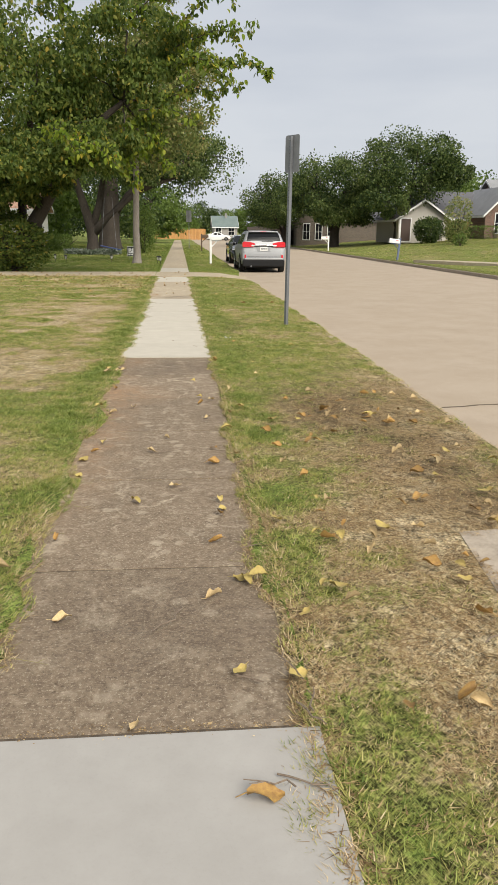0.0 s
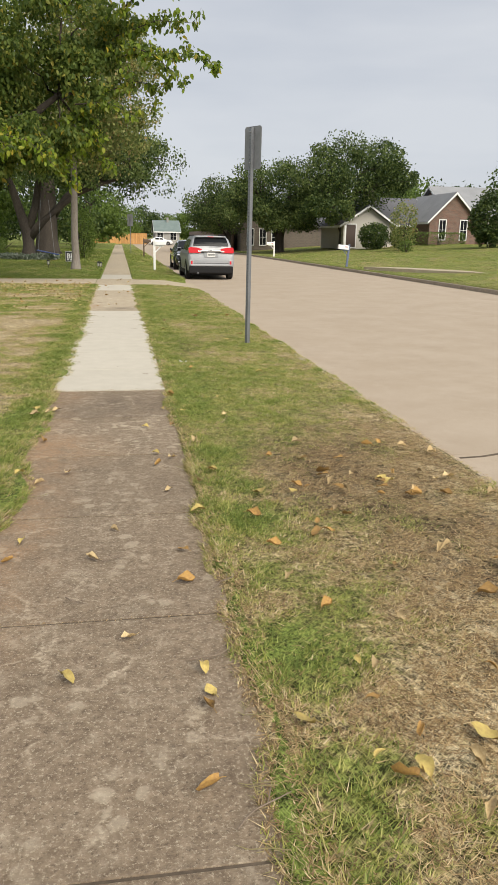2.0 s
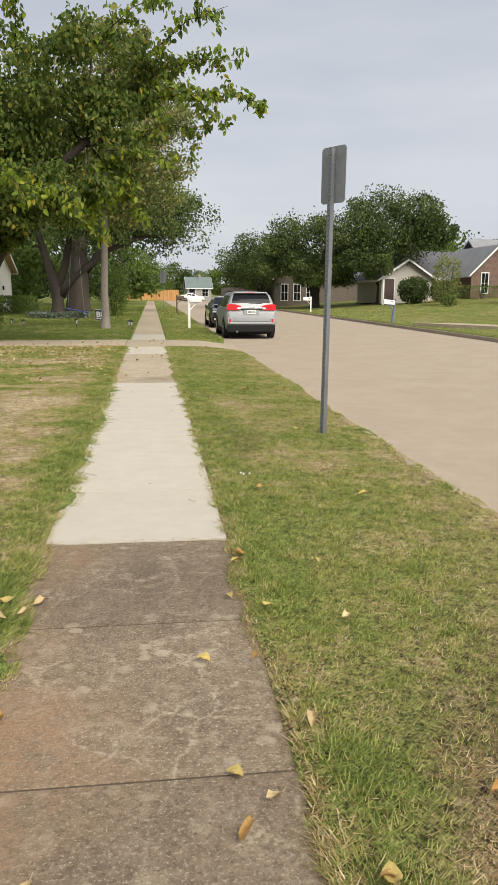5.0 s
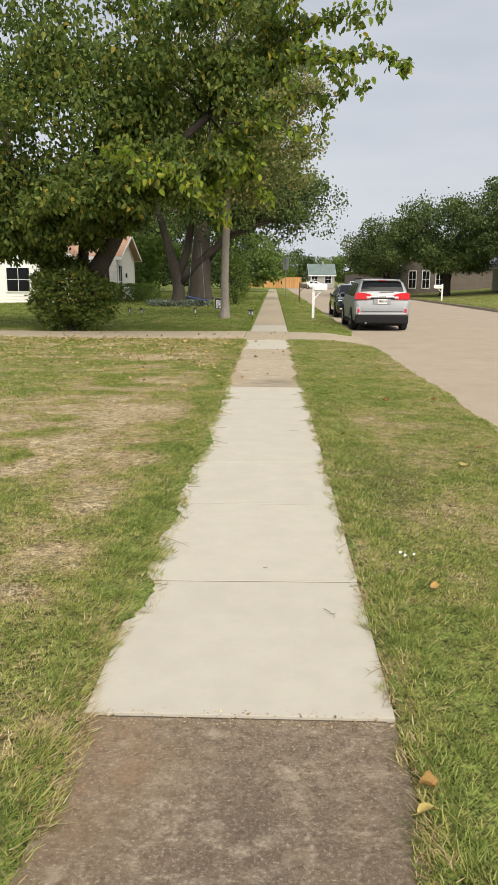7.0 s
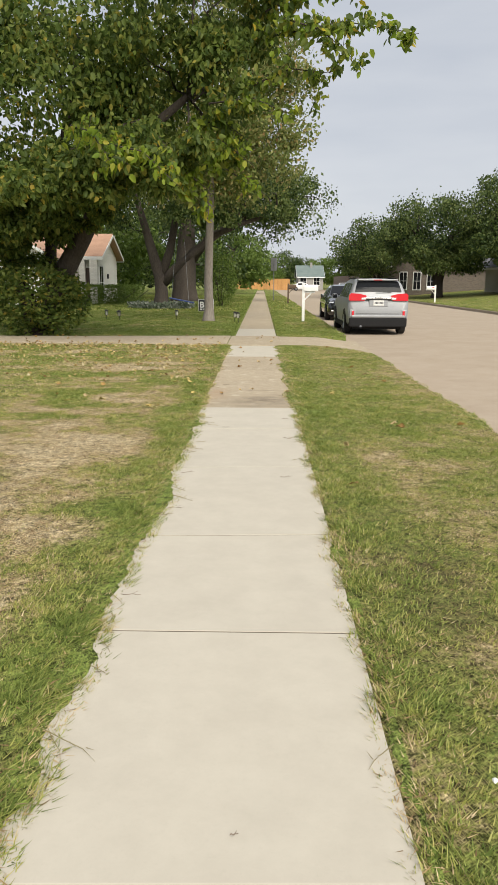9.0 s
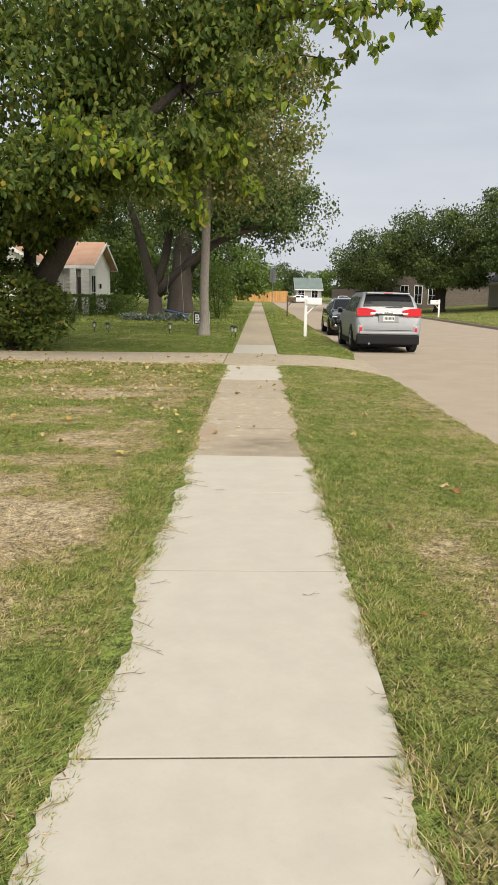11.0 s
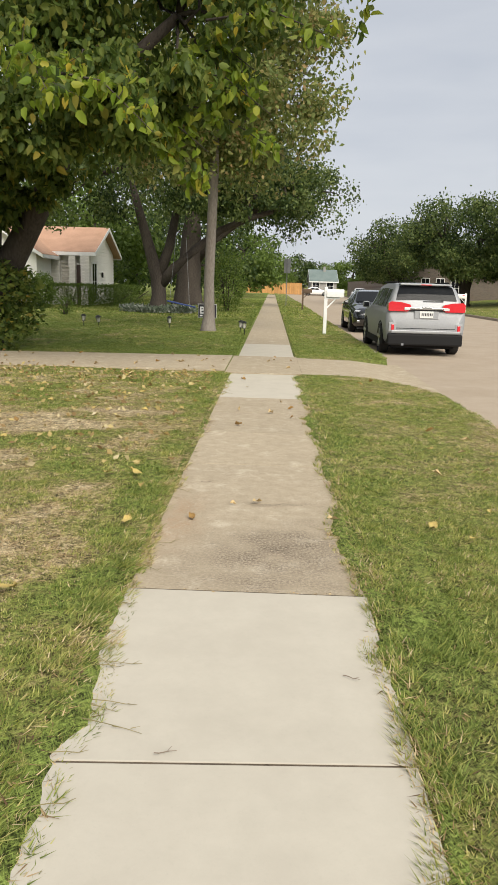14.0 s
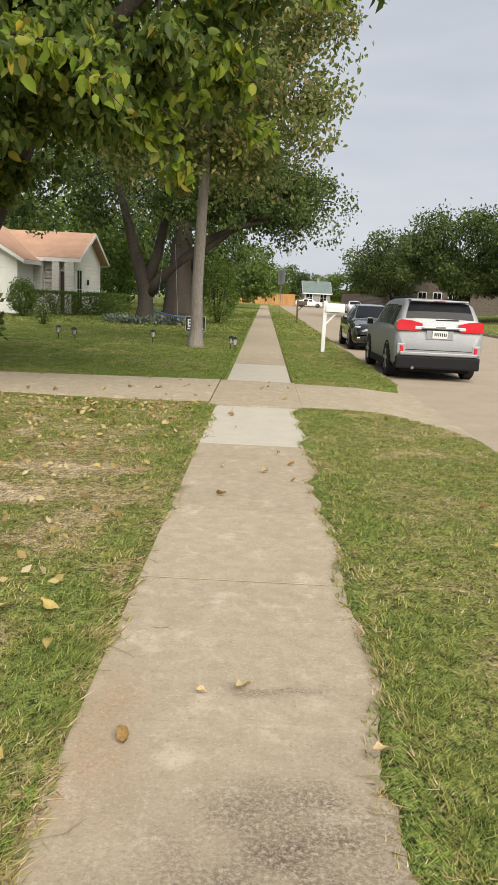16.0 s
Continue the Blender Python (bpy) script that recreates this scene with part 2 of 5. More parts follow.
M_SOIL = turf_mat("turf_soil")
GRIME, RUST = (0.105, 0.080, 0.060), (0.31, 0.19, 0.105)
M_OLD = concrete("old_concrete", (0.150, 0.110, 0.074), (0.258, 0.199, 0.139), (0.46, 0.39, 0.29), 0.75, 0.4, 0.5, 0.08, 0.8, 26.0, 80.0, 0.55, 0.45, ((-0.42, 5.0, 0.30, 2.6, RUST), (-0.30, 5.9, 0.5, 0.5, RUST), (-0.40, 7.7, 0.35, 0.45, RUST), (0.10, 7.35, 0.6, 0.55, GRIME), (0.15, 1.6, 0.6, 0.6, GRIME)))
M_TAN = concrete("tan_concrete", (0.335, 0.278, 0.197), (0.41, 0.342, 0.248), (0.53, 0.465, 0.36), 0.5, 0.7, 0.25, 0.04, 0.5, 12.0, 75.0, 0.35, 0.0, ((0.10, 16.50, 0.58, 0.62, GRIME), (0.28, 16.82, 0.36, 0.45, GRIME), (0.20, 17.56, 0.28, 0.05, GRIME), (-0.40, 17.2, 0.2, 0.7, RUST)))
M_NEW = concrete("new_concrete", (0.435, 0.40, 0.335), (0.47, 0.435, 0.365), (0.50, 0.465, 0.395), 0.06, 0.25, 0.10, 0.02, 0.06, 4.0)
M_GREY = concrete("grey_concrete", (0.315, 0.30, 0.278), (0.345, 0.33, 0.307), (0.37, 0.355, 0.33), 0.08, 0.3, 0.12, 0.03, 0.06, 4.0)
M_ROAD = concrete("road_concrete", (0.345, 0.280, 0.210), (0.385, 0.318, 0.245), (0.43, 0.36, 0.28), 0.3, 0.3, 0.22, 0.03, 0.3, 1.1, 90.0)
M_KERB = concrete("kerb_concrete", (0.30, 0.255, 0.20), (0.42, 0.355, 0.28), (0.48, 0.415, 0.335), 0.4, 0.4, 0.4, 0.0, 0.4)
M_JOINT = mat("joint_dirt", (0.05, 0.038, 0.027), (0.12, 0.092, 0.065), 6.0, 1.0)
M_BARK = mat("bark", (0.034, 0.027, 0.022), (0.078, 0.064, 0.052), 5.0, 0.95, bump=1.0, bump_scale=24, stretch=(1, 1, 0.25))
M_BARKG = mat("grey_bark", (0.17, 0.145, 0.125), (0.28, 0.25, 0.22), 5.0, 0.95, bump=0.9, bump_scale=22, stretch=(1, 1, 0.3))
M_LEAF = leaf_mat("mulberry_leaf", [(0.0, (0.060, 0.100, 0.022)), (0.45, (0.120, 0.175, 0.036)), (0.8, (0.20, 0.25, 0.056)), (0.96, (0.27, 0.28, 0.06)), (1.0, (0.42, 0.32, 0.05))], 0.55)
M_LEAFB = leaf_mat("bright_leaf", [(0.0, (0.16, 0.25, 0.025)), (0.7, (0.27, 0.35, 0.04)), (0.93, (0.36, 0.38, 0.05)), (1.0, (0.55, 0.42, 0.05))], 0.55)
M_LEAFD = leaf_mat("dark_leaf", [(0.0, (0.026, 0.050, 0.014)), (0.6, (0.062, 0.098, 0.026)), (1.0, (0.150, 0.19, 0.050))], 0.38)
M_LEAFR = leaf_mat("olive_leaf", [(0.0, (0.125, 0.17, 0.05)), (0.6, (0.25, 0.29, 0.09)), (0.9, (0.36, 0.335, 0.13)), (1.0, (0.42, 0.28, 0.13))], 0.5)
M_OAKL = leaf_mat("oak_leaf_light", [(0.0, (0.065, 0.105, 0.028)), (0.6, (0.125, 0.170, 0.048)), (1.0, (0.21, 0.25, 0.08))], 0.42)
M_HEDGE = leaf_mat("hedge_leaf", [(0.0, (0.07, 0.115, 0.022)), (1.0, (0.16, 0.23, 0.045))], 0.4)
M_SHRUB = leaf_mat("shrub_leaf", [(0.0, (0.10, 0.16, 0.03)), (0.7, (0.19, 0.27, 0.055)), (1.0, (0.28, 0.34, 0.08))], 0.45)
M_DEEP = leaf_mat("grass_deep_green", [(0.0, (0.095, 0.140, 0.026)), (0.6, (0.195, 0.255, 0.052)), (1.0, (0.38, 0.42, 0.12))], 0.4, 0.6)
M_GREEN = leaf_mat("grass_green", [(0.0, (0.22, 0.25, 0.045)), (0.6, (0.385, 0.40, 0.10)), (1.0, (0.54, 0.52, 0.19))], 0.45, 0.6)
M_MID = leaf_mat("grass_fading", [(0.0, (0.36, 0.345, 0.095)), (0.6, (0.52, 0.475, 0.18)), (1.0, (0.58, 0.50, 0.23))], 0.45, 0.7)
M_DRY = leaf_mat("grass_dry", [(0.0, (0.28, 0.20, 0.11)), (0.6, (0.58, 0.45, 0.27)), (1.0, (0.74, 0.61, 0.41))], 0.3, 0.8)
M_FALL = mat("fallen_leaf_skin", (0.42, 0.26, 0.07), (0.24, 0.13, 0.05), 20.0, 0.7, rand=0.3, bump=0.3)
M_FALLY = mat("yellow_leaf_skin", (0.50, 0.40, 0.12), (0.36, 0.26, 0.09), 20.0, 0.7, rand=0.25, bump=0.3)
M_FALLB = mat("pale_leaf_skin", (0.56, 0.44, 0.24), (0.36, 0.25, 0.12), 20.0, 0.8, rand=0.3, bump=0.3)
M_RUN = mat("grass_runner_skin", (0.30, 0.25, 0.12), (0.17, 0.15, 0.07), 20.0, 0.9)
M_TWIG = mat("twig", (0.13, 0.095, 0.07), (0.24, 0.19, 0.14), 20.0, 0.9)
M_STEEL = mat("galvanised_steel", (0.17, 0.18, 0.195), (0.25, 0.26, 0.275), 8.0, 0.5, 0.6)
M_SIGNB = mat("sign_back_aluminium", (0.20, 0.205, 0.21), (0.27, 0.275, 0.285), 3.0, 0.5, 0.3)
M_HOLE = plain("dark_hole", (0.03, 0.03, 0.035), 0.9)
M_WHITE = mat("white_paint", (0.78, 0.78, 0.77), (0.70, 0.70, 0.69), 3.0, 0.5)
M_SIDING = mat("white_siding", (0.82, 0.81, 0.76), (0.74, 0.73, 0.68), 1.5, 0.7)
M_CREAM = mat("cream_siding", (0.50, 0.47, 0.42), (0.44, 0.41, 0.37), 1.5, 0.7)
M_SHING = mat("brown_shingle", (0.52, 0.32, 0.22), (0.40, 0.24, 0.16), 4.0, 0.95, bump=0.5, bump_scale=30)
M_SHINGD = mat("dark_shingle", (0.085, 0.085, 0.095), (0.13, 0.13, 0.14), 3.0, 0.95, bump=0.4, bump_scale=30)
M_SHINGL = mat("light_shingle", (0.21, 0.215, 0.225), (0.27, 0.275, 0.285), 3.0, 0.95, bump=0.4, bump_scale=30)
M_PALE = mat("pale_grey_siding", (0.33, 0.32, 0.30), (0.27, 0.26, 0.245), 2.0, 0.8)
M_SHINGT = mat("teal_shingle", (0.12, 0.16, 0.15), (0.17, 0.21, 0.20), 3.0, 0.95)
M_BRICK = brick_mat("red_brown_brick", (0.17, 0.085, 0.06), (0.09, 0.055, 0.042), (0.22, 0.19, 0.16))
M_BRICKT = brick_mat("tan_brick", (0.145, 0.115, 0.092), (0.09, 0.072, 0.06), (0.16, 0.145, 0.125))
M_BRICKW = brick_mat("white_brick", (0.66, 0.64, 0.59), (0.56, 0.54, 0.50), (0.50, 0.48, 0.44))
M_GLASS = mat("dark_glass", (0.008, 0.009, 0.010), (0.012, 0.013, 0.015), 2.0, 0.10, spec=0.16)
M_FENCE = mat("cedar_board", (0.52, 0.28, 0.10), (0.40, 0.21, 0.075), 3.0, 0.85, stretch=(1, 1, 0.2), rand=0.15)
M_SILVER = plain("silver_paint", (0.32, 0.33, 0.345), 0.48, 0.25, coat=0.12)
M_THATCH = leaf_mat("dead_thatch", [(0.0, (0.12, 0.075, 0.04)), (0.5, (0.32, 0.215, 0.105)), (0.85, (0.50, 0.37, 0.19)), (1.0, (0.66, 0.53, 0.31))], 0.2, 0.9)
M_BLACKP = plain("black_paint", (0.010, 0.011, 0.013), 0.12, 0.0, 0.6, coat=1.0)
M_TRIM = plain("black_trim", (0.014, 0.014, 0.015), 0.7, spec=0.2)
M_TYRE = mat("tyre_rubber", (0.018, 0.018, 0.018), (0.03, 0.029, 0.028), 10.0, 0.85)
M_RIM = plain("alloy", (0.45, 0.46, 0.47), 0.3, 0.9)
M_RED = plain("red_lens", (0.62, 0.015, 0.03), 0.15, coat=0.8)
M_CLEAR = plain("clear_lens", (0.75, 0.76, 0.78), 0.1, 0.3)
M_CHROME = plain("chrome", (0.55, 0.56, 0.57), 0.22, 0.9)
M_PLATE = plain("plate_white", (0.70, 0.70, 0.68), 0.5)
M_INK = plain("dark_ink", (0.03, 0.03, 0.04), 0.6)
M_BLACKM = plain("black_metal", (0.02, 0.02, 0.02), 0.5, 0.3)
M_LAMPG = plain("lamp_glass", (0.62, 0.60, 0.55), 0.2)
M_BLUE = plain("blue_plastic", (0.03, 0.06, 0.20), 0.5)
M_BLUEP = plain("faded_blue_paint", (0.12, 0.15, 0.24), 0.6)
M_BROWNP = plain("brown_wood_post", (0.10, 0.065, 0.04), 0.8)
M_DOOR = plain("dark_brown_door", (0.07, 0.045, 0.035), 0.5)
M_FLOWER = leaf_mat("grey_green_plant", [(0.0, (0.08, 0.11, 0.07)), (0.7, (0.20, 0.24, 0.17)), (1.0, (0.38, 0.38, 0.36))])


# ---- building helpers ----
def obj(name, bm, material, parent=None, label="", smooth=False):
    me = bpy.data.meshes.new(name)
    bm.normal_update()
    bm.to_mesh(me)
    bm.free()
    for m in material if isinstance(material, (list, tuple)) else [material]:
        me.materials.append(m)
    if smooth:
        me.shade_smooth()
    ob = new(name, me)
    if parent is not None:
        ob.parent = parent
    if label:
        ob["label"] = label
    return ob


def part(name, bm, material, parent, label="", smooth=False):
    return obj(name, bm, material, parent, label, smooth)


def soup(name, verts, faces, materials, index=None, parent=None):
    """A mesh from numpy arrays: verts (n, 3), faces (m, 3 or 4)."""
    me = bpy.data.meshes.new(name)
    k = faces.shape[1]
    me.vertices.add(len(verts)), me.loops.add(faces.size), me.polygons.add(len(faces))
    me.vertices.foreach_set("co", np.asarray(verts, np.float32).ravel())
    me.loops.foreach_set("vertex_index", np.asarray(faces, np.int32).ravel())
    me.polygons.foreach_set("loop_start", np.arange(0, faces.size, k, dtype=np.int32))
    for m in materials:
        me.materials.append(m)
    if index is not None:
        me.polygons.foreach_set("material_index", np.asarray(index, np.int32))
    me.update(calc_edges=True)
    ob = new(name, me)
    if parent is not None:
        ob.parent = parent
    return ob


def box(bm, x0, x1, y0, y1, z0, z1, bevel=0.0, m=None):
    r = bmesh.ops.create_cube(bm, size=1.0)
    mt = Matrix.Translation(((x0 + x1) / 2, (y0 + y1) / 2, (z0 + z1) / 2)) @ Matrix.Diagonal((abs(x1 - x0), abs(y1 - y0), abs(z1 - z0), 1))
    bmesh.ops.transform(bm, matrix=(m @ mt) if m else mt, verts=r["verts"])
    if bevel:
        es = list({e for v in r["verts"] for e in v.link_edges})
        bmesh.ops.bevel(bm, geom=es, offset=bevel, segments=2, affect="EDGES", profile=0.6)
    return bm


def boxed(x0, x1, y0, y1, z0, z1, bevel=0.0, m=None):
    return box(bmesh.new(), x0, x1, y0, y1, z0, z1, bevel, m)


def tube(bm, pts, radii, sides=8):
    """A tapered tube along points."""
    rings, pts = [], [Vector(p) for p in pts]
    for i, p in enumerate(pts):
        d = (pts[min(i + 1, len(pts) - 1)] - pts[max(i - 1, 0)]).normalized()
        a = d.orthogonal().normalized() if abs(d.z) < 0.9 else d.cross(Vector((0, 1, 0))).normalized()
        b = d.cross(a)
        rings.append([bm.verts.new(p + radii[i] * (math.cos(2 * math.pi * k / sides) * a + math.sin(2 * math.pi * k / sides) * b)) for k in range(sides)])
    for r0, r1 in zip(rings, rings[1:]):
        for k in range(sides):
            bm.faces.new((r0[k], r0[(k + 1) % sides], r1[(k + 1) % sides], r1[k]))
    bm.faces.new(rings[-1]), bm.faces.new(rings[0][::-1])
    return bm


def prism(bm, outline, y0, y1):
    """An outline in x and z pushed along y."""
    a = [bm.verts.new((x, y0, z)) for x, z in outline]
    b = [bm.verts.new((x, y1, z)) for x, z in outline]
    bm.faces.new(a), bm.faces.new(b[::-1])
    for i in range(len(a)):
        j = (i + 1) % len(a)
        bm.faces.new((a[j], a[i], b[i], b[j]))
    bmesh.ops.recalc_face_normals(bm, faces=bm.faces)
    return bm


def slab_poly(bm, outline, z0, z1):
    """An outline in x and y pushed up from z0 to z1."""
    a = [bm.verts.new((x, y, z0)) for x, y in outline]
    b = [bm.verts.new((x, y, z1)) for x, y in outline]
    bm.faces.new(a[::-1]), bm.faces.new(b)
    for i in range(len(a)):
        j = (i + 1) % len(a)
        bm.faces.new((a[i], a[j], b[j], b[i]))
    bmesh.ops.recalc_face_normals(bm, faces=bm.faces)
    return bm


def empty(name, x=0, y=0, z=0, rz=0):
    e = new(name)
    e.matrix_world = pose(x, y, z, 0, 0, rz)
    return e


# ---- the lie of the land ----
KERB_L, KERB_R = 2.50, 12.1
ROAD_Z = -0.16
PATH_L, PATH_R = -0.51, 0.575
rng = np.random.default_rng(7)
_lat = np.random.default_rng(3).random((256, 256))


def vnoise(x, y, s):
    """Smooth lattice noise from 0 to 1."""
    x, y = np.asarray(x) * s + 1000, np.asarray(y) * s + 1000
    i, j = np.floor(x).astype(int), np.floor(y).astype(int)
    u, v = x - i, y - j
    u, v = u * u * (3 - 2 * u), v * v * (3 - 2 * v)
    q = lambda a, b: _lat[a % 256, b % 256]
    return (q(i, j) * (1 - u) + q(i + 1, j) * u) * (1 - v) + (q(i, j + 1) * (1 - u) + q(i + 1, j + 1) * u) * v


def lawn_z(x, y):
    """The height of the grass soil."""
    x, y = np.asarray(x, float), np.asarray(y, float)
    rise = np.where(x > 14, np.clip((x - 14) * 0.075, 0, 1.2), 0.0)
    rough = (vnoise(x, y, 0.9) - 0.5) * 0.03 * np.clip((np.abs(x) - 0.6) * 2, 0, 1)
    verge = np.where((x > 0.6) & (x < KERB_L), -0.02 * (x - 0.6), 0.0)
    return 0.008 + rise + rough + verge


def bump_at(x, y, cx, cy, rx, ry):
    return np.exp(-(((x - cx) / rx) ** 2 + ((y - cy) / ry) ** 2))


def dryness(x, y):
    """0 lush, 1 dead straw."""
    x, y = np.asarray(x, float), np.asarray(y, float)
    d = 0.30 * vnoise(x, y, 0.8) + 0.38 * vnoise(x + 31, y, 2.3) + 0.32 * vnoise(x, y + 57, 6.5)
    d = 0.46 + (d - 0.5) * np.where((x > 0.5) & (y > 5), 0.75, 1.15)
    left, right = x < 0, x > 0
    # bare straw patches on the lawn, lush clumps along the footpath
    d = d + left * (y > 6) * (y < 21) * 0.50 * np.clip((vnoise(x * 0.75 + 3, y, 2.2) - 0.42) * 6, 0, 1) * (0.35 + 0.9 * vnoise(x, y, 7.0)) * np.exp(-(((x + 1.85) / 0.95) ** 2))
    d = d - left * (0.02 + 0.05 * (y > 9))
    d = d - left * 0.26 * np.exp(-(((x + 0.70) / 0.20) ** 2)) * (0.35 + 0.9 * vnoise(x, y, 1.7))
    # the worn verge at the start, greener farther on
    d = d + 0.30 * bump_at(x, y, 1.75, 2.6, 0.62, 2.6) + 0.10 * bump_at(x, y, 1.2, 1.0, 0.6, 1.2)
    d = d - right * 0.17 * np.exp(-(((x - 0.82) / 0.22) ** 2)) * (0.4 + 0.8 * vnoise(x, y, 1.4))
    d = d - right * (x < 3) * (0.05 * np.clip((y - 5) / 2, 0, 1) + 0.09 * np.clip((y - 13) / 3, 0, 1))
    d = d + 0.10 * np.exp(-(((x - 2.35) / 0.2) ** 2)) * (y < 24)
    return d - 0.20 * ((y > 27.5) & left) - 0.05 * (y > 27.5) - 0.12 * (x > 12)


def rottenness(x, y):
    """1 where the thatch has gone dark brown."""
    x, y = np.asarray(x, float), np.asarray(y, float)
    r = 1.0 * bump_at(x, y, 1.75, 5.2, 0.75, 1.2) + 0.9 * bump_at(x, y, 1.95, 1.9, 0.30, 1.2) + 0.8 * bump_at(x, y, 0.98, 11.2, 0.32, 0.75) + 0.7 * bump_at(x, y, 1.9, 3.4, 0.5, 0.7) + 0.5 * bump_at(x, y, 0.8, 15.0, 0.2, 0.5)
    return np.clip(r * (0.35 + 1.2 * vnoise(x, y, 3.1)), 0, 1)


def apron_near(x):
    return 24.8 - 1.7 * np.clip(np.asarray(x) - 1.5, 0, 2) ** 2


def apron_far(x):
    return 27.5 + 0.75 * np.clip(np.asarray(x) - 1.4, 0, 2) ** 1.6


def profile_z(x, y):
    """The ground sheet: the lawn, sunk under the footpath, the road and the ramp to the road."""
    z = lawn_z(x, y)
    z = np.where((x > KERB_L - 0.005) & (x < KERB_R - 0.02), ROAD_Z - 0.1, z)
    z = np.where((x > PATH_L + 0.01) & (x < PATH_R - 0.01), -0.06, z)
    z = np.where((x > -2.95) & (x < PATH_R - 0.01) & (y < 0.8), -0.06, z)
    return np.where((x > 0.55) & (x < 3.0) & (y > apron_near(x) + 0.06) & (y < apron_far(x) - 0.06), ROAD_Z - 0.1, z)

# ---- ground, road, kerbs, pavement ----
xs = np.concatenate([np.linspace(-700, -40, 12), np.linspace(-35, -5.8, 118), np.linspace(-5.6, -0.6, 51), [PATH_L - 0.002, PATH_L + 0.02, 0.0, PATH_R - 0.02, PATH_R + 0.002], np.linspace(0.65, 2.45, 19), [KERB_L - 0.01, KERB_L, 7.0, KERB_R - 0.03], np.linspace(12.15, 40, 40), np.linspace(50, 700, 12)])
ys = np.concatenate([np.linspace(-300, -10, 8), np.linspace(-8, -0.6, 10), np.linspace(-0.4, 28, 285), np.linspace(28.4, 40, 30), np.linspace(42, 130, 40), np.linspace(150, 1500, 12)])
gx, gy = np.meshgrid(xs, ys)
gz = profile_z(gx, gy)
nx, ny = len(xs), len(ys)
ii, jj = np.meshgrid(np.arange(nx - 1), np.arange(ny - 1))
f0 = (jj * nx + ii).ravel()
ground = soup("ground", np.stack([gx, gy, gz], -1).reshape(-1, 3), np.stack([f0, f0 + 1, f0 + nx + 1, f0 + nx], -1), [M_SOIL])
for key, values in (("dry", dryness(gx, gy)), ("rot", rottenness(gx, gy))):
    ground.data.attributes.new(key, "FLOAT", "POINT").data.foreach_set("value", values.astype(np.float32).ravel())
tagged(ground, "mown lawn soil with dry thatch beside a street", "ground", kind="structure")

road = obj("road", boxed(KERB_L - 0.02, KERB_R + 0.02, -60, 400, ROAD_Z - 0.09, ROAD_Z - 0.012), M_JOINT)
tagged(road, "pale tan concrete residential street", "road", kind="structure")
for k in range(11):
    y0 = -22 + k * 14.0
    part("road_panel", boxed(KERB_L, KERB_R, y0, y0 + 13.996, ROAD_Z - 0.08, ROAD_Z), M_ROAD, road)
part("road_panel", boxed(KERB_L, KERB_R, 132.0, 400, ROAD_Z - 0.08, ROAD_Z), M_ROAD, road)
part("road_panel", boxed(KERB_L, KERB_R, -60, -22.01, ROAD_Z - 0.08, ROAD_Z), M_ROAD, road)
for side, x in (("left", KERB_L), ("right", KERB_R)):
    k = tagged(new("kerb_" + side), "low weathered concrete kerb along the street", "kerb", kind="structure")
    spans = [(-60, 0.2), (2.6, 22.95), (28.45, 400)] if side == "left" else [(-60, 400)]
    for a, b in spans:
        h = -0.036 if side == "left" else -0.02
        part("kerb_stone", boxed(*((x - 0.05, x + 0.012) if side == "left" else (x - 0.02, x + 0.14)), a, b, ROAD_Z - 0.05, h, 0.02), M_KERB, k)

pavement = obj("pavement", boxed(PATH_L + 0.01, PATH_R - 0.01, -12, 130, -0.12, -0.03), M_JOINT)
tagged(pavement, "narrow concrete footpath of old brown and new pale slabs", "pavement", kind="structure")


SKEW = {9.19: 0.02, 11.72: 0.05, 13.32: 0.05, 14.88: 0.045}  # joints cast a little out of square


def slabs(cuts, material, label, x0=PATH_L, x1=PATH_R, top=0.0):
    for a, b in zip(cuts, cuts[1:]):
        ka, kb = SKEW.get(a, 0.0), SKEW.get(b, 0.0)
        m = boxed(x0, x1, a + 0.006, b - 0.006, -0.10, top, 0.003)
        for v in m.verts:
            v.co.y += v.co.x * (ka + (kb - ka) * (v.co.y - a) / (b - a))
        part("slab", m, material, pavement, label)
        m = boxed(x0 + 0.03, x1 - 0.03, b - 0.008, b + 0.008, -0.10, top - 0.004)
        for v in m.verts:
            v.co.y += v.co.x * kb
        part("joint", m, M_JOINT, pavement)


slabs([-12, -8, -5, -2, 0.92], M_GREY, "new smooth grey concrete slab", -3.0, 0.62, 0.012)
slabs([0.92, 2.10, 3.37, 4.54, 5.72, 6.85, 8.0], M_OLD, "old stained brown concrete slab")
slabs([8.0, 9.19, 10.52, 11.72, 13.32, 14.88, 16.13], M_NEW, "new pale cream concrete slab", top=0.008)
slabs([16.13, 18.62], M_TAN, "weathered tan concrete slab with dark speckled stains")
slabs([18.62, 19.9, 21.05, 22.17], M_TAN, "worn tan concrete slab")
slabs([22.17, 24.7], M_NEW, "new pale cream concrete slab")
slabs([24.7, 27.55], M_TAN, "worn tan concrete slab", -0.6, 0.62, 0.018)
slabs([27.55, 30.87], M_NEW, "new pale cream concrete slab", -0.55, 0.61)
slabs([30.87] + [30.87 + 1.5 * k for k in range(1, 16)] + [60, 90, 130], M_TAN, "worn tan concrete slab", -0.55, 0.61)

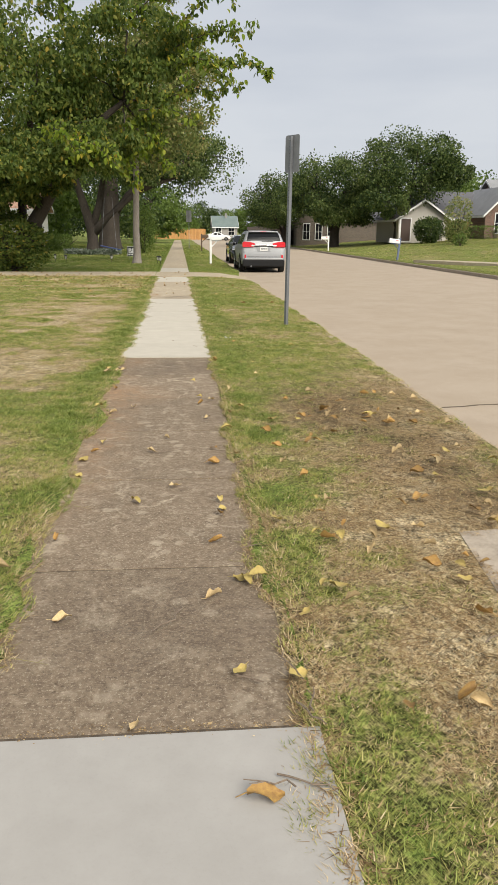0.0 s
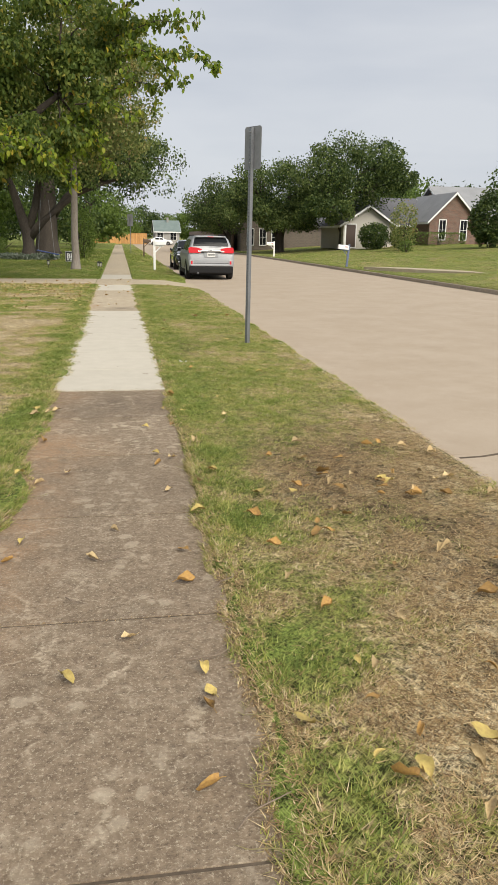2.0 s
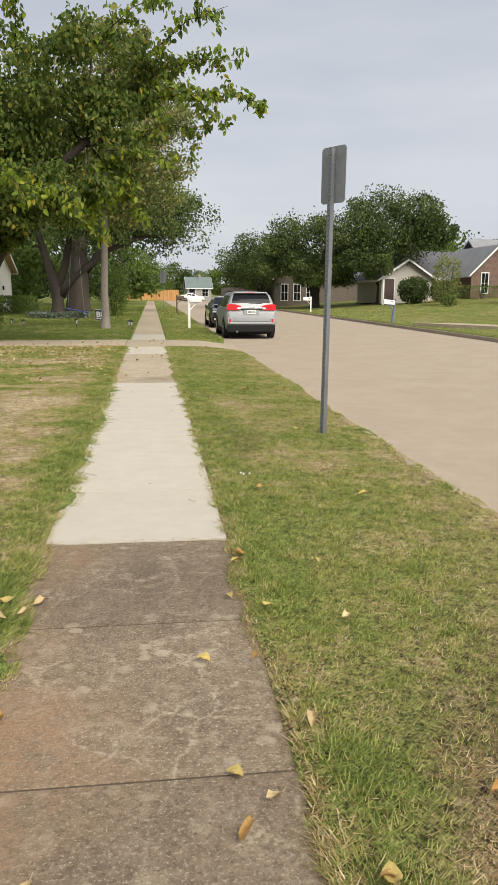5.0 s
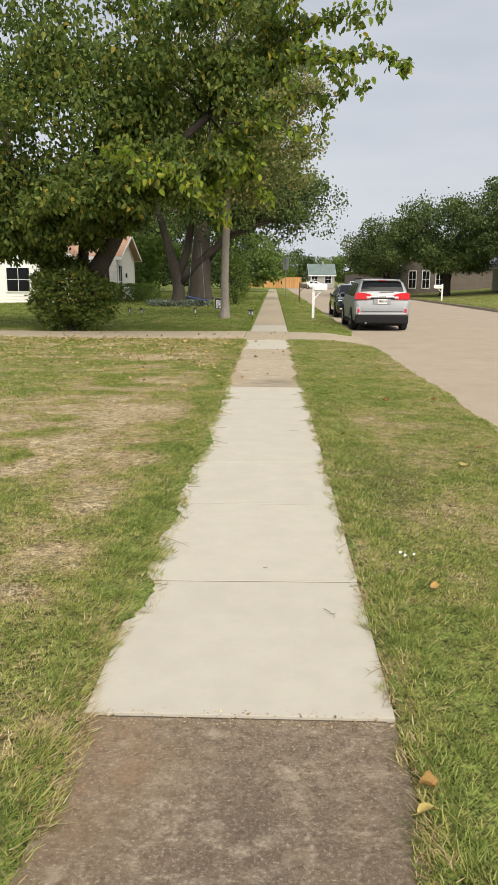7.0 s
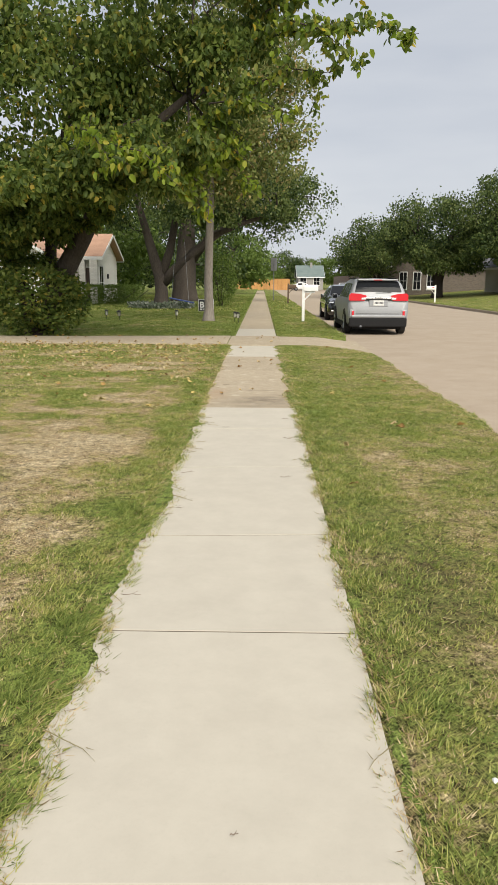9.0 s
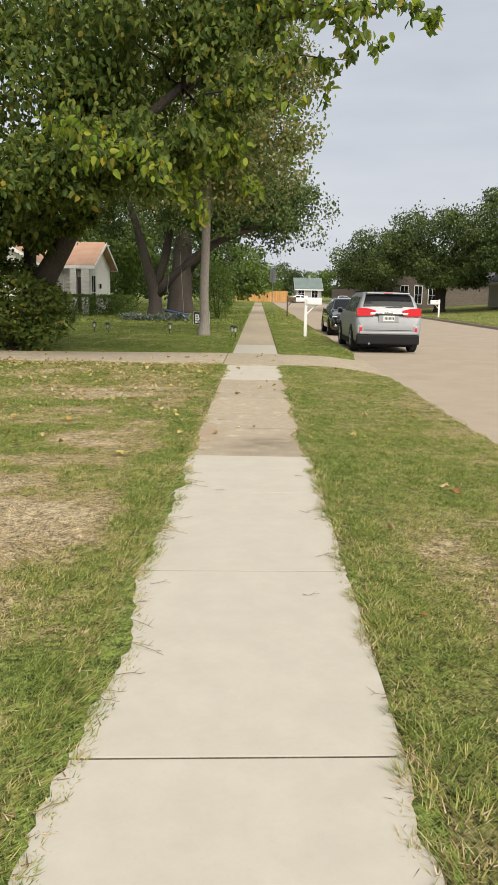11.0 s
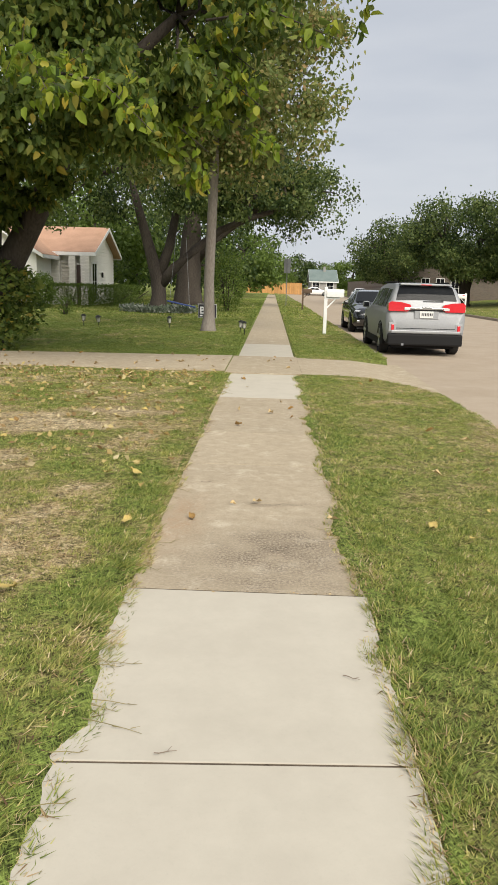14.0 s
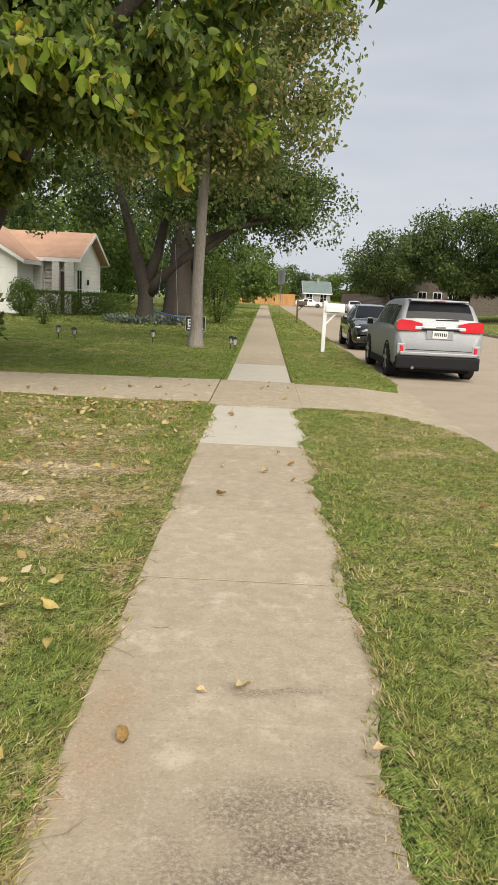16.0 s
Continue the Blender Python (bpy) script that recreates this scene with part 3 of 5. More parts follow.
drive = obj("driveway", slab_poly(bmesh.new(), [(-30, 24.6), (-0.62, 24.95), (-0.62, 27.5), (-5, 27.0), (-30, 26.8)], -0.1, 0.026), M_TAN)
tagged(drive, "worn tan concrete driveway crossing the footpath", "driveway", kind="structure")
bm = bmesh.new()
rows = []
for x in np.linspace(0.625, 2.72, 15):
    fall = min(1.0, max(0.0, (x - 1.55) / 1.05))
    top = 0.010 - 0.02 * (x - 0.6)
    z = top + (ROAD_Z + 0.004 - top) * fall * fall * (3 - 2 * fall)
    rows.append([bm.verts.new((x, float(y), z)) for y in np.linspace(apron_near(min(x, 2.5)), apron_far(min(x, 2.5)), 7)])
for r0, r1 in zip(rows, rows[1:]):
    for a in range(6):
        bm.faces.new((r0[a], r1[a], r1[a + 1], r0[a + 1]))
rim = bmesh.ops.extrude_edge_only(bm, edges=[e for e in bm.edges if e.is_boundary])
bmesh.ops.translate(bm, vec=(0, 0, -0.1), verts=[v for v in rim["geom"] if isinstance(v, bmesh.types.BMVert)])
bmesh.ops.recalc_face_normals(bm, faces=bm.faces)
tagged(obj("driveway_apron", bm, M_TAN), "tan concrete driveway apron sloping to the street", "driveway", kind="structure")
tagged(obj("concrete_pad", slab_poly(bmesh.new(), [(1.50, 1.35), (1.62, 2.42), (2.0, 2.46), (2.5, 2.6), (2.5, 0.6), (1.9, 0.7)], -0.1, 0.004), M_KERB), "cracked grey concrete pad beside the kerb", "pad", kind="structure")
tagged(obj("neighbour_walk", slab_poly(bmesh.new(), [(12.3, 37.9), (13.2, 36.2), (16.9, 30.2), (20.5, 24), (21.7, 24.3), (18.0, 31.0), (14.4, 37.3)], -0.06, 0.16), M_TAN), "pale concrete walk across the opposite lawn", "path", kind="structure")


# ---- trees ----
def leaf_soup(name, centres, sizes, droop, material, parent, gen, index=None, fine=False):
    """Many small pointed leaves, folded a little along the rib; fine: with a rounder, ovate outline and a drooping tip."""
    n = len(centres)
    az = gen.random(n) * 2 * np.pi
    el = -droop + gen.normal(0, 0.5, n)
    d = np.stack([np.cos(az) * np.cos(el), np.sin(az) * np.cos(el), np.sin(el)], -1)
    up = gen.normal(0, 1, (n, 3))
    s = np.cross(d, up)
    s /= np.linalg.norm(s, axis=1, keepdims=True) + 1e-9
    nn = np.cross(s, d)
    L = (sizes * (0.7 + 0.6 * gen.random(n)))[:, None]
    outline = [(0, 0, 0), (0.20, 0.27, 0.09), (0.58, 0.25, 0.10), (1.0, 0, -0.10), (0.58, -0.25, 0.10), (0.20, -0.27, 0.09)] if fine else [(0, 0, 0), (0.42, 0.30, 0.08), (1.0, 0, 0), (0.42, -0.30, 0.08)]
    k = len(outline)
    v = np.stack([centres + L * (a * d + w * s + z * nn) for a, w, z in outline], 1).reshape(-1, 3)
    b = np.arange(n)[:, None] * k
    tris = [[0, i, i + 1] for i in range(1, k - 1)]
    f = np.concatenate([b + q for q in tris], 1).reshape(-1, 3)
    mats = material if isinstance(material, (list, tuple)) else [material]
    return soup(name, v, f, mats, None if index is None else np.repeat(index, len(tris)), parent)


def crown_points(blobs, gen, spread, per):
    """Boughs as lumps within ellipsoids; leaves lie mostly near the skin of each lump, so that light and shade break up."""
    cs, out = [], []
    for cx, cy, cz, rx, ry, rz, n in blobs:
        lumps = max(5, n // 9)
        q = gen.normal(0, 1, (lumps, 3))
        q /= np.linalg.norm(q, axis=1, keepdims=True)
        c = q * (0.35 + 0.55 * gen.random(lumps) ** 0.5)[:, None] * np.array([rx, ry, rz]) + np.array([cx, cy, cz])
        r = (0.16 + 0.16 * gen.random(lumps)) * (rx * ry * rz) ** (1 / 3)
        m = n * per // lumps
        k = np.repeat(np.arange(lumps), m)
        d = gen.normal(0, 1, (len(k), 3))
        d /= np.linalg.norm(d, axis=1, keepdims=True)
        rad = np.where(gen.random(len(k)) < 0.12, 1.0 + 0.2 * gen.random(len(k)), 0.72 + 0.3 * gen.random(len(k)))
        sprig = gen.normal(0, 0.10, (lumps * 40, 3))[(k * 40 + gen.integers(0, 40, len(k)))]
        out.append(c[k] + (d + sprig * 2) * (rad * r[k])[:, None] * np.array([1.1, 1.1, 0.85]))
        cs.append(c)
    return np.concatenate(cs), np.concatenate(out)


def tree(label, base, trunk, blobs, leaf, material, bark, seed, spread=0.45, per=30, droop=0.6, limbs=26, limb_r=0.07, extra=None, min_z=0.0, fine=False):
    gen = np.random.default_rng(seed)
    t = tagged(empty("tree", *base), label, "tree")
    inv = np.array(base)
    bm = bmesh.new()
    for pts, rad in trunk:
        tube(bm, pts, rad, 14)
    tr = part("trunk", bm, bark, t, smooth=True)
    cs, pts = crown_points(blobs, gen, spread, per)
    keep = pts[:, 2] > min_z
    pts = pts[keep]
    tops = [Vector(p) for line, _ in trunk for p in line[-2:]]
    for c in cs[gen.permutation(len(cs))[:limbs]]:
        c = Vector(c)
        a = min(tops, key=lambda p: (p - c).length)
        mid = a.lerp(c, 0.5) + Vector(gen.normal(0, 0.25, 3)) + Vector((0, 0, 0.3))
        q1, q3 = a.lerp(mid, 0.5) + Vector(gen.normal(0, 0.1, 3)), mid.lerp(c, 0.5) + Vector(gen.normal(0, 0.1, 3))
        part("limb", tube(bmesh.new(), [a, q1, mid, q3, c], [limb_r, limb_r * 0.75, limb_r * 0.5, limb_r * 0.3, limb_r * 0.1], 6), bark, t, smooth=True)
    patchy = None
    if isinstance(material, tuple):
        patchy = (0.5 * vnoise(pts[:, 0] + 0.6 * pts[:, 1], pts[:, 2] + seed, 0.55) + 0.5 * vnoise(pts[:, 0], pts[:, 2] + 0.7 * pts[:, 1], 1.6) > 0.52).astype(int)
    leaf_soup("crown", pts, np.full(len(pts), leaf), droop, material, t, gen, patchy, fine=fine)
    if extra:
        extra(t, gen)
    return t


# the leaning mulberry beside the driveway, with boughs over the footpath
TX, TY = -5.75, 28.0


def mulberry_extra(t, gen):
    x0, y0 = TX, TY
    sprays = [((-1.3, 25.6, 4.9), (-0.15, 25.0, 4.45), 8), ((-2.2, 25.4, 3.7), (-1.1, 24.9, 3.05), 8), ((-2.0, 25.9, 4.3), (0.25, 25.25, 3.35), 9), ((-1.5, 25.5, 4.6), (0.0, 24.9, 3.9), 8), ((-2.4, 25.2, 4.0), (-0.9, 24.6, 3.3), 9), ((-3, 24.0, 4.2), (-1.5, 23.2, 3.3), 9), ((0.4, 25.2, 6.6), (3.2, 23.7, 6.2), 16), ((0.2, 25.6, 7.2), (2.6, 24.4, 7.4), 14), ((-0.2, 25.4, 5.6), (1.7, 24.6, 5.7), 12), ((0.5, 25.0, 6.9), (2.2, 23.9, 5.6), 12), ((-3.8, 24.2, 4.6), (-2.7, 22.8, 3.6), 9), ((-1.0, 25.0, 5.2), (0.9, 24.4, 4.8), 9), ((-1.2, 25.0, 7.8), (0.8, 24.0, 8.8), 12), ((0.2, 25.0, 7.6), (2.2, 24.2, 8.6), 10), ((-3.5, 27, 8), (-3.2, 25.8, 9.8), 10), ((-5.5, 27, 8), (-5.8, 25.8, 9.8), 10)]
    lv = []
    for a, b, n in sprays:
        bm = bmesh.new()
        a, b = Vector((a[0] - x0, a[1] - y0, a[2])), Vector((b[0] - x0, b[1] - y0, b[2]))
        mid = a.lerp(b, 0.5) + Vector((0, 0, 0.25))
        tube(bm, [a, mid, b], [0.022, 0.013, 0.005], 5)
        for k in range(n):
            p = a.lerp(mid, k / n * 2) if k < n / 2 else mid.lerp(b, (k / n - 0.5) * 2)
            q = p + Vector(gen.normal(0, 0.24, 3))
            tube(bm, [p, q], [0.007, 0.003], 4)
            for _ in range(20):
                lv.append(p.lerp(q, gen.random()) + Vector(gen.normal(0, 0.08, 3)))
        part("hanging_bough", bm, M_BARK, t)
    lv = np.array(lv)
    leaf_soup("hanging_foliage", lv, np.full(len(lv), 0.17), 0.9, [M_LEAFB, M_LEAF], t, gen, (gen.random(len(lv)) < np.where(lv[:, 2] < 4.6, 0.25, 0.6)).astype(int), True)


tree("leaning mulberry tree with yellowing leaves over the footpath", (TX, TY, -0.03),
     [([(0, 0, -0.1), (0.05, 0, 0.25), (0.25, -0.1, 0.9), (0.75, -0.25, 1.7), (1.3, -0.5, 2.5), (2.0, -0.9, 3.6), (3.0, -1.4, 4.8), (4.2, -1.9, 5.6)], [0.50, 0.40, 0.31, 0.27, 0.23, 0.18, 0.13, 0.08]),
      ([(-0.05, 0, 0.0), (-0.35, 0, 0.9), (-0.8, 0.1, 1.8), (-1.2, 0.2, 3.0), (-1.6, 0.2, 4.5), (-1.9, 0, 6.0)], [0.3, 0.22, 0.18, 0.15, 0.11, 0.07]),
      ([(0.3, -0.1, 1.0), (0.3, 0.2, 2.4), (0.5, 0.4, 4.0), (0.9, 0.5, 6.0), (1.2, 0.3, 7.5)], [0.17, 0.15, 0.13, 0.1, 0.06])],
     [(0.6, 0, 5.7, 3.7, 3.4, 2.5, 520), (3.6, -1.8, 5.5, 2.3, 2.3, 1.7, 260), (-2.6, 0.3, 5.0, 2.8, 3.0, 2.4, 260), (1.2, -0.3, 8.0, 3.2, 2.8, 1.5, 170), (5.2, -2.4, 6.9, 1.6, 1.7, 1.1, 70), (-1.4, 0.0, 2.8, 1.9, 1.7, 0.9, 60), (1.6, -1.8, 4.0, 2.4, 1.8, 0.7, 120), (3.0, -3.3, 3.75, 1.7, 1.1, 0.7, 120), (4.3, -2.9, 4.3, 1.5, 1.2, 0.8, 110), (1.0, -3.2, 3.8, 1.8, 1.2, 0.8, 110), (-3.2, -0.8, 3.6, 2.2, 2.0, 1.1, 150), (4.6, -2.2, 7.4, 2.2, 2.0, 1.2, 130), (-0.8, -1.2, 3.4, 1.6, 1.2, 0.7, 80), (-0.4, -0.9, 2.95, 1.7, 1.2, 0.95, 210), (-2.6, 0.0, 2.75, 1.8, 1.4, 0.95, 190), (-4.6, 0.3, 3.2, 1.8, 1.5, 1.3, 170), (1.5, -1.5, 3.05, 0.9, 0.8, 0.6, 90)],
     0.15, M_LEAF, M_BARK, 11, per=25, droop=0.8, limbs=60, limb_r=0.05, extra=mulberry_extra, fine=True)

# street trees on the near side
tree("straight grey-barked street tree with olive leaves beside the footpath", (-1.75, 35.3, -0.03),
     [([(0, 0, -0.1), (0, 0, 0.12), (0.02, 0, 0.5), (0.0, 0, 1.5), (0.05, 0, 3.0), (0.1, 0, 4.5), (0.1, 0, 7.0), (0.2, 0, 10.0)], [0.30, 0.22, 0.165, 0.15, 0.14, 0.13, 0.1, 0.04])],
     [(0.5, 0, 7.4, 3.2, 3.0, 3.4, 600), (1.2, -0.3, 5.6, 2.2, 2.2, 1.2, 150), (-1.2, 0, 5.2, 2.2, 2.2, 1.2, 130), (0.5, 0, 10.3, 2.0, 2.0, 1.8, 130), (1.6, -0.2, 8.4, 2.0, 2.0, 1.6, 110)],
     0.14, M_LEAFR, M_BARKG, 12, per=34, limbs=50, limb_r=0.04, min_z=3.2)
tree("old spreading oak with a low fork on the lawn", (-5.2, 48.3, -0.03),
     [([(0, 0, -0.1), (0, 0, 0.2), (0.05, 0, 0.8), (0.0, 0, 1.6), (-0.3, 0, 2.6), (-0.7, 0, 4.0), (-1.4, 0, 6.5)], [0.56, 0.43, 0.34, 0.33, 0.27, 0.21, 0.11]),
      ([(0.1, 0, 1.3), (0.8, 0, 2.1), (1.7, 0, 2.9), (2.9, -0.2, 3.8), (4.4, -0.3, 4.4), (6.0, -0.3, 4.9)], [0.29, 0.23, 0.2, 0.16, 0.12, 0.07]),
      ([(0, 0, 1.6), (0.5, 0.2, 3.0), (0.9, 0.2, 5.0), (1.2, 0, 7.5)], [0.27, 0.22, 0.16, 0.09])],
     [(-0.5, 0, 7.2, 6.0, 5.2, 3.2, 620), (3.3, -0.4, 6.2, 2.8, 2.8, 1.6, 170), (-4.0, 0, 5.5, 3.3, 3, 1.6, 160), (5.6, -0.3, 5.4, 2.0, 1.6, 1.0, 90), (2.0, -1.0, 4.9, 2.6, 2.0, 0.8, 110)],
     0.18, (M_LEAFD, M_OAKL), M_BARK, 13, per=26, limbs=40, limb_r=0.08, min_z=2.8)
tree("very large old oak with furrowed trunk farther along the lawn", (-5.3, 62.0, -0.03),
     [([(0, 0, -0.1), (0, 0, 0.3), (0, 0, 1.2), (0.1, 0, 2.6), (0.2, 0, 4.5), (0.3, 0, 7.5)], [1.25, 0.95, 0.8, 0.72, 0.6, 0.25]),
      ([(0.3, 0, 2.6), (1.6, 0, 4.2), (3.6, 0, 5.6), (6.5, 0, 6.6)], [0.4, 0.32, 0.24, 0.1])],
     [(0.5, 0, 8.2, 7.4, 6.0, 3.6, 700), (6.9, 0, 7.0, 4.2, 4.0, 2.5, 360)],
     0.22, (M_LEAFD, M_OAKL), M_BARK, 14, per=24, limbs=40, limb_r=0.1, min_z=3.6)
for k, (x, y, h, r) in enumerate([(-14, 72, 10, 6.5), (-23, 66, 10, 7), (-8, 86, 10, 7), (-3.6, 100, 8.5, 5), (-15, 98, 11, 8), (-5, 122, 9, 6), (-25, 86, 12, 9), (-11, 130, 9, 8), (-20, 120, 9, 8), (-34, 74, 11, 9), (-38, 52, 9, 8), (-30, 100, 9, 9), (-1.0, 164, 9, 7), (-10, 165, 9, 8), (4.5, 172, 8, 6), (16, 168, 7, 6), (22, 160, 8, 7), (28, 118, 9, 8), (36, 100, 9, 8), (20, 128, 9, 7), (46, 92, 9, 7), (30, 86, 8.2, 4), (-22, 160, 9, 9), (-36, 140, 9, 9), (10, 180, 6.5, 7)]):
    tree("leafy shade tree standing behind the lawns and houses", (x, y, float(lawn_z(x, y)) - 0.03), [([(0, 0, -0.1), (0, 0, 1.5), (0.2, 0, 3), (0.4, 0, h * 0.6)], [0.4, 0.3, 0.26, 0.12])],
         [(0, 0, h * 0.56, r, r, h * 0.40, 300), (r * 0.2, -1, h * 0.30, r * 0.85, r * 0.8, h * 0.2, 150)], 0.42, M_LEAFD if k % 3 else M_HEDGE, M_BARK, 20 + k, per=12, limbs=8, limb_r=0.09, min_z=0.9)
# across the street
for k, (x, y, blobs, tr) in enumerate([
        (21.0, 71.0, [(0.4, 0, 6.6, 5.6, 5.0, 3.5, 600), (3.6, -1, 6.6, 2.8, 3.0, 1.5, 150), (-3.2, 0, 6.4, 3.6, 3.4, 2.8, 220), (3.0, 0, 8.4, 2.8, 2.8, 1.6, 110), (-2.6, -2.5, 3.6, 2.6, 2.5, 1.3, 200)], 0.5),
        (15.6, 75.0, [(0, 0, 5.6, 5.6, 5.0, 3.2, 560), (-3, 0, 4.6, 3.8, 3.5, 1.9, 180), (0, -2, 3.2, 5.0, 2.5, 1.2, 240)], 0.45),
        (11.8, 84.0, [(0, 0, 4.9, 4.6, 4.5, 3.2, 360), (-1.5, 0, 4.0, 3.2, 3.0, 2.2, 120)], 0.35),
        (15.0, 94.0, [(0, 0, 4.6, 5.6, 4.5, 3.4, 360), (-3, 0, 3.4, 3.6, 3.0, 2.0, 120)], 0.35)]):
    z = float(lawn_z(x, y))
    tree("broad dark live oak in front of the houses opposite", (x, y, z - 0.03), [([(0, 0, -0.1), (0, 0, 0.3), (0, 0, 1.4), (0.3, 0, 2.6), (0.8, 0, 5.0)], [tr * 1.5, tr * 1.1, tr, tr * 0.8, 0.2]), ([(0, 0, 1.2), (-0.8, 0, 2.6), (-1.8, 0, 5.0)], [tr * 0.8, tr * 0.6, 0.15])],
         blobs, 0.22, (M_LEAFD, M_OAKL), M_BARK, 40 + k, per=26, limbs=30, limb_r=0.09, min_z=1.9)


# ---- street furniture ----
def street_sign(x, y, h, w, sh, lean, rz):
    s = tagged(empty("street_sign", x, y, float(lawn_z(x, y)) - 0.02, rz), "grey metal road sign seen from behind on a perforated steel post", "sign")
    m = pose(0, 0, 0, 0, lean, 0)
    bm = bmesh.new()
    for a in ((-0.025, -0.019, -0.025, 0.025), (0.019, 0.025, -0.025, 0.025), (-0.019, 0.019, -0.025, -0.019), (-0.019, 0.019, 0.019, 0.025)):
        box(bm, a[0], a[1], a[2], a[3], -0.3, h - 0.02, 0, m)
    post = part("post", bm, M_STEEL, s, "galvanised perforated square post")
    bm = bmesh.new()
    for k in range(int(h / 0.0508)):
        z = 0.03 + k * 0.0508
        r = bmesh.ops.create_circle(bm, cap_ends=True, segments=8, radius=0.0065)
        bmesh.ops.transform(bm, matrix=m @ pose(0, -0.0255, z, 90, 0, 0), verts=r["verts"])
        r = bmesh.ops.create_circle(bm, cap_ends=True, segments=8, radius=0.0065)
        bmesh.ops.transform(bm, matrix=m @ pose(-0.0255, 0, z, 90, 0, 90), verts=r["verts"])
    tagged(part("punched_hole_row", bm, M_HOLE, post), kind="stuff")
    bm = bmesh.new()
    pts = []
    for cx, cz, a0 in ((w / 2 - 0.04, h - 0.04, 0), (-w / 2 + 0.04, h - 0.04, 90), (-w / 2 + 0.04, h - sh + 0.04, 180), (w / 2 - 0.04, h - sh + 0.04, 270)):
        pts += [(cx + 0.04 * math.cos(radians(a0 + d)), cz + 0.04 * math.sin(radians(a0 + d))) for d in (0, 30, 60, 90)]
    prism(bm, pts, 0.028, 0.031)
    bmesh.ops.transform(bm, matrix=m, verts=bm.verts)
    part("sign_plate", bm, M_SIGNB, s, "blank grey aluminium sign back")
    for z in (h - 0.08, h - sh + 0.08):
        bm = bmesh.new()
        r = bmesh.ops.create_cone(bm, cap_ends=True, segments=8, radius1=0.011, radius2=0.011, depth=0.02)
        bmesh.ops.transform(bm, matrix=m @ pose(0, -0.03, z, 90, 0, 0), verts=r["verts"])
        part("bolt", bm, M_STEEL, s)
    return s


street_sign(1.99, 11.55, 3.0, 0.36, 0.56, 0.5, -60)
street_sign(1.1, 66.0, 3.2, 0.45, 0.95, 0.0, 0)


def mailbox(x, y, label, box_mat, post_mat, top, lean=0.0, arm=True, rz=0.0, length=0.52):
    b = tagged(empty("mailbox", x, y, float(lawn_z(x, y)) - 0.01, rz), label, "mailbox")
    m = pose(0, 0, 0, 0, lean, 0)
    part("post", boxed(-0.05, 0.05, -0.05, 0.05, -0.2, top + 0.02, 0.008, m), post_mat, b)
    zb = top - 0.27
    bm = bmesh.new()
    prof = [(-0.09, zb)] + [(-0.09 * math.cos(a), zb + 0.14 + 0.09 * math.sin(a)) for a in np.linspace(0, math.pi, 9)] + [(0.09, zb)]
    prism(bm, prof, 0.02, length)
    bmesh.ops.transform(bm, matrix=m @ pose(0, 0, 0, 0, 0, -90), verts=bm.verts)
    body = part("box", bm, box_mat, b)
    bm = bmesh.new()
    prism(bm, [(x0 * 1.05, z0) for x0, z0 in prof], length, length + 0.012)
    bmesh.ops.transform(bm, matrix=m @ pose(0, 0, 0, 0, 0, -90), verts=bm.verts)
    part("door", bm, box_mat, body)
    part("flag", boxed(0.1, 0.24, 0.094, 0.1, zb + 0.12, zb + 0.16, 0, m), M_RED, body, "small red flag")
    if arm:
        part("arm", boxed(-0.04, length * 0.8, -0.035, 0.035, zb - 0.06, zb - 0.002, 0.006, m), post_mat, b)
        bm = bmesh.new()
        tube(bm, [m @ Vector((0.04, 0, zb - 0.32)), m @ Vector((0.30, 0, zb - 0.05))], [0.028, 0.028], 4)
        part("brace", bm, post_mat, b)
    return b


mailbox(1.72, 35.8, "white metal mailbox on a white wooden post by the kerb", M_WHITE, M_WHITE, 1.38)
mailbox(12.5, 41.6, "white mailbox tilted on a faded blue post across the street", M_WHITE, M_BLUEP, 1.2, -5, rz=180, length=0.6)
mailbox(12.6, 62.5, "cream mailbox on a pale post across the street", M_SIDING, M_SIDING, 1.2, rz=180, length=0.6)
mailbox(1.95, 58.5, "dark mailbox on a brown wooden post", M_BROWNP, M_BROWNP, 1.3)


# ---- cars ----
def wheel(parent, x, y, r, side):
    bm = bmesh.new()
    prof = [(-0.11, r * 0.68), (-0.11, r * 0.93), (-0.085, r), (0.085, r), (0.11, r * 0.93), (0.11, r * 0.68)]
    n = 28
    rings = [[bm.verts.new((px, pr * math.cos(2 * math.pi * k / n), pr * math.sin(2 * math.pi * k / n))) for px, pr in prof] for k in range(n)]
    for k in range(n):
        for i in range(len(prof) - 1):
            bm.faces.new((rings[k][i], rings[k][i + 1], rings[(k + 1) % n][i + 1], rings[(k + 1) % n][i]))
    bmesh.ops.transform(bm, matrix=pose(x, y, r), verts=bm.verts)
    bmesh.ops.recalc_face_normals(bm, faces=bm.faces)
    w = part("wheel", bm, M_TYRE, parent, "black tyre on an alloy rim")
    bm = bmesh.new()
    q = bmesh.ops.create_cone(bm, cap_ends=True, segments=28, radius1=r * 0.69, radius2=r * 0.69, depth=0.19)
    bmesh.ops.transform(bm, matrix=pose(x, y, r, 0, 90, 0), verts=q["verts"])
    part("hub", bm, M_TRIM, w)
    for k in range(5):
        a = 2 * math.pi * k / 5
        bm = boxed(-0.012, 0.012, -0.035, 0.035, 0.04, r * 0.66, 0.008, pose(x + side * 0.10, y, r) @ Matrix.Rotation(a, 4, "X"))
        part("spoke", bm, M_RIM, w)
    return w


def car_section(st, y):
    return [float(np.interp(y, st[:, 0], st[:, k])) for k in range(1, 6)]


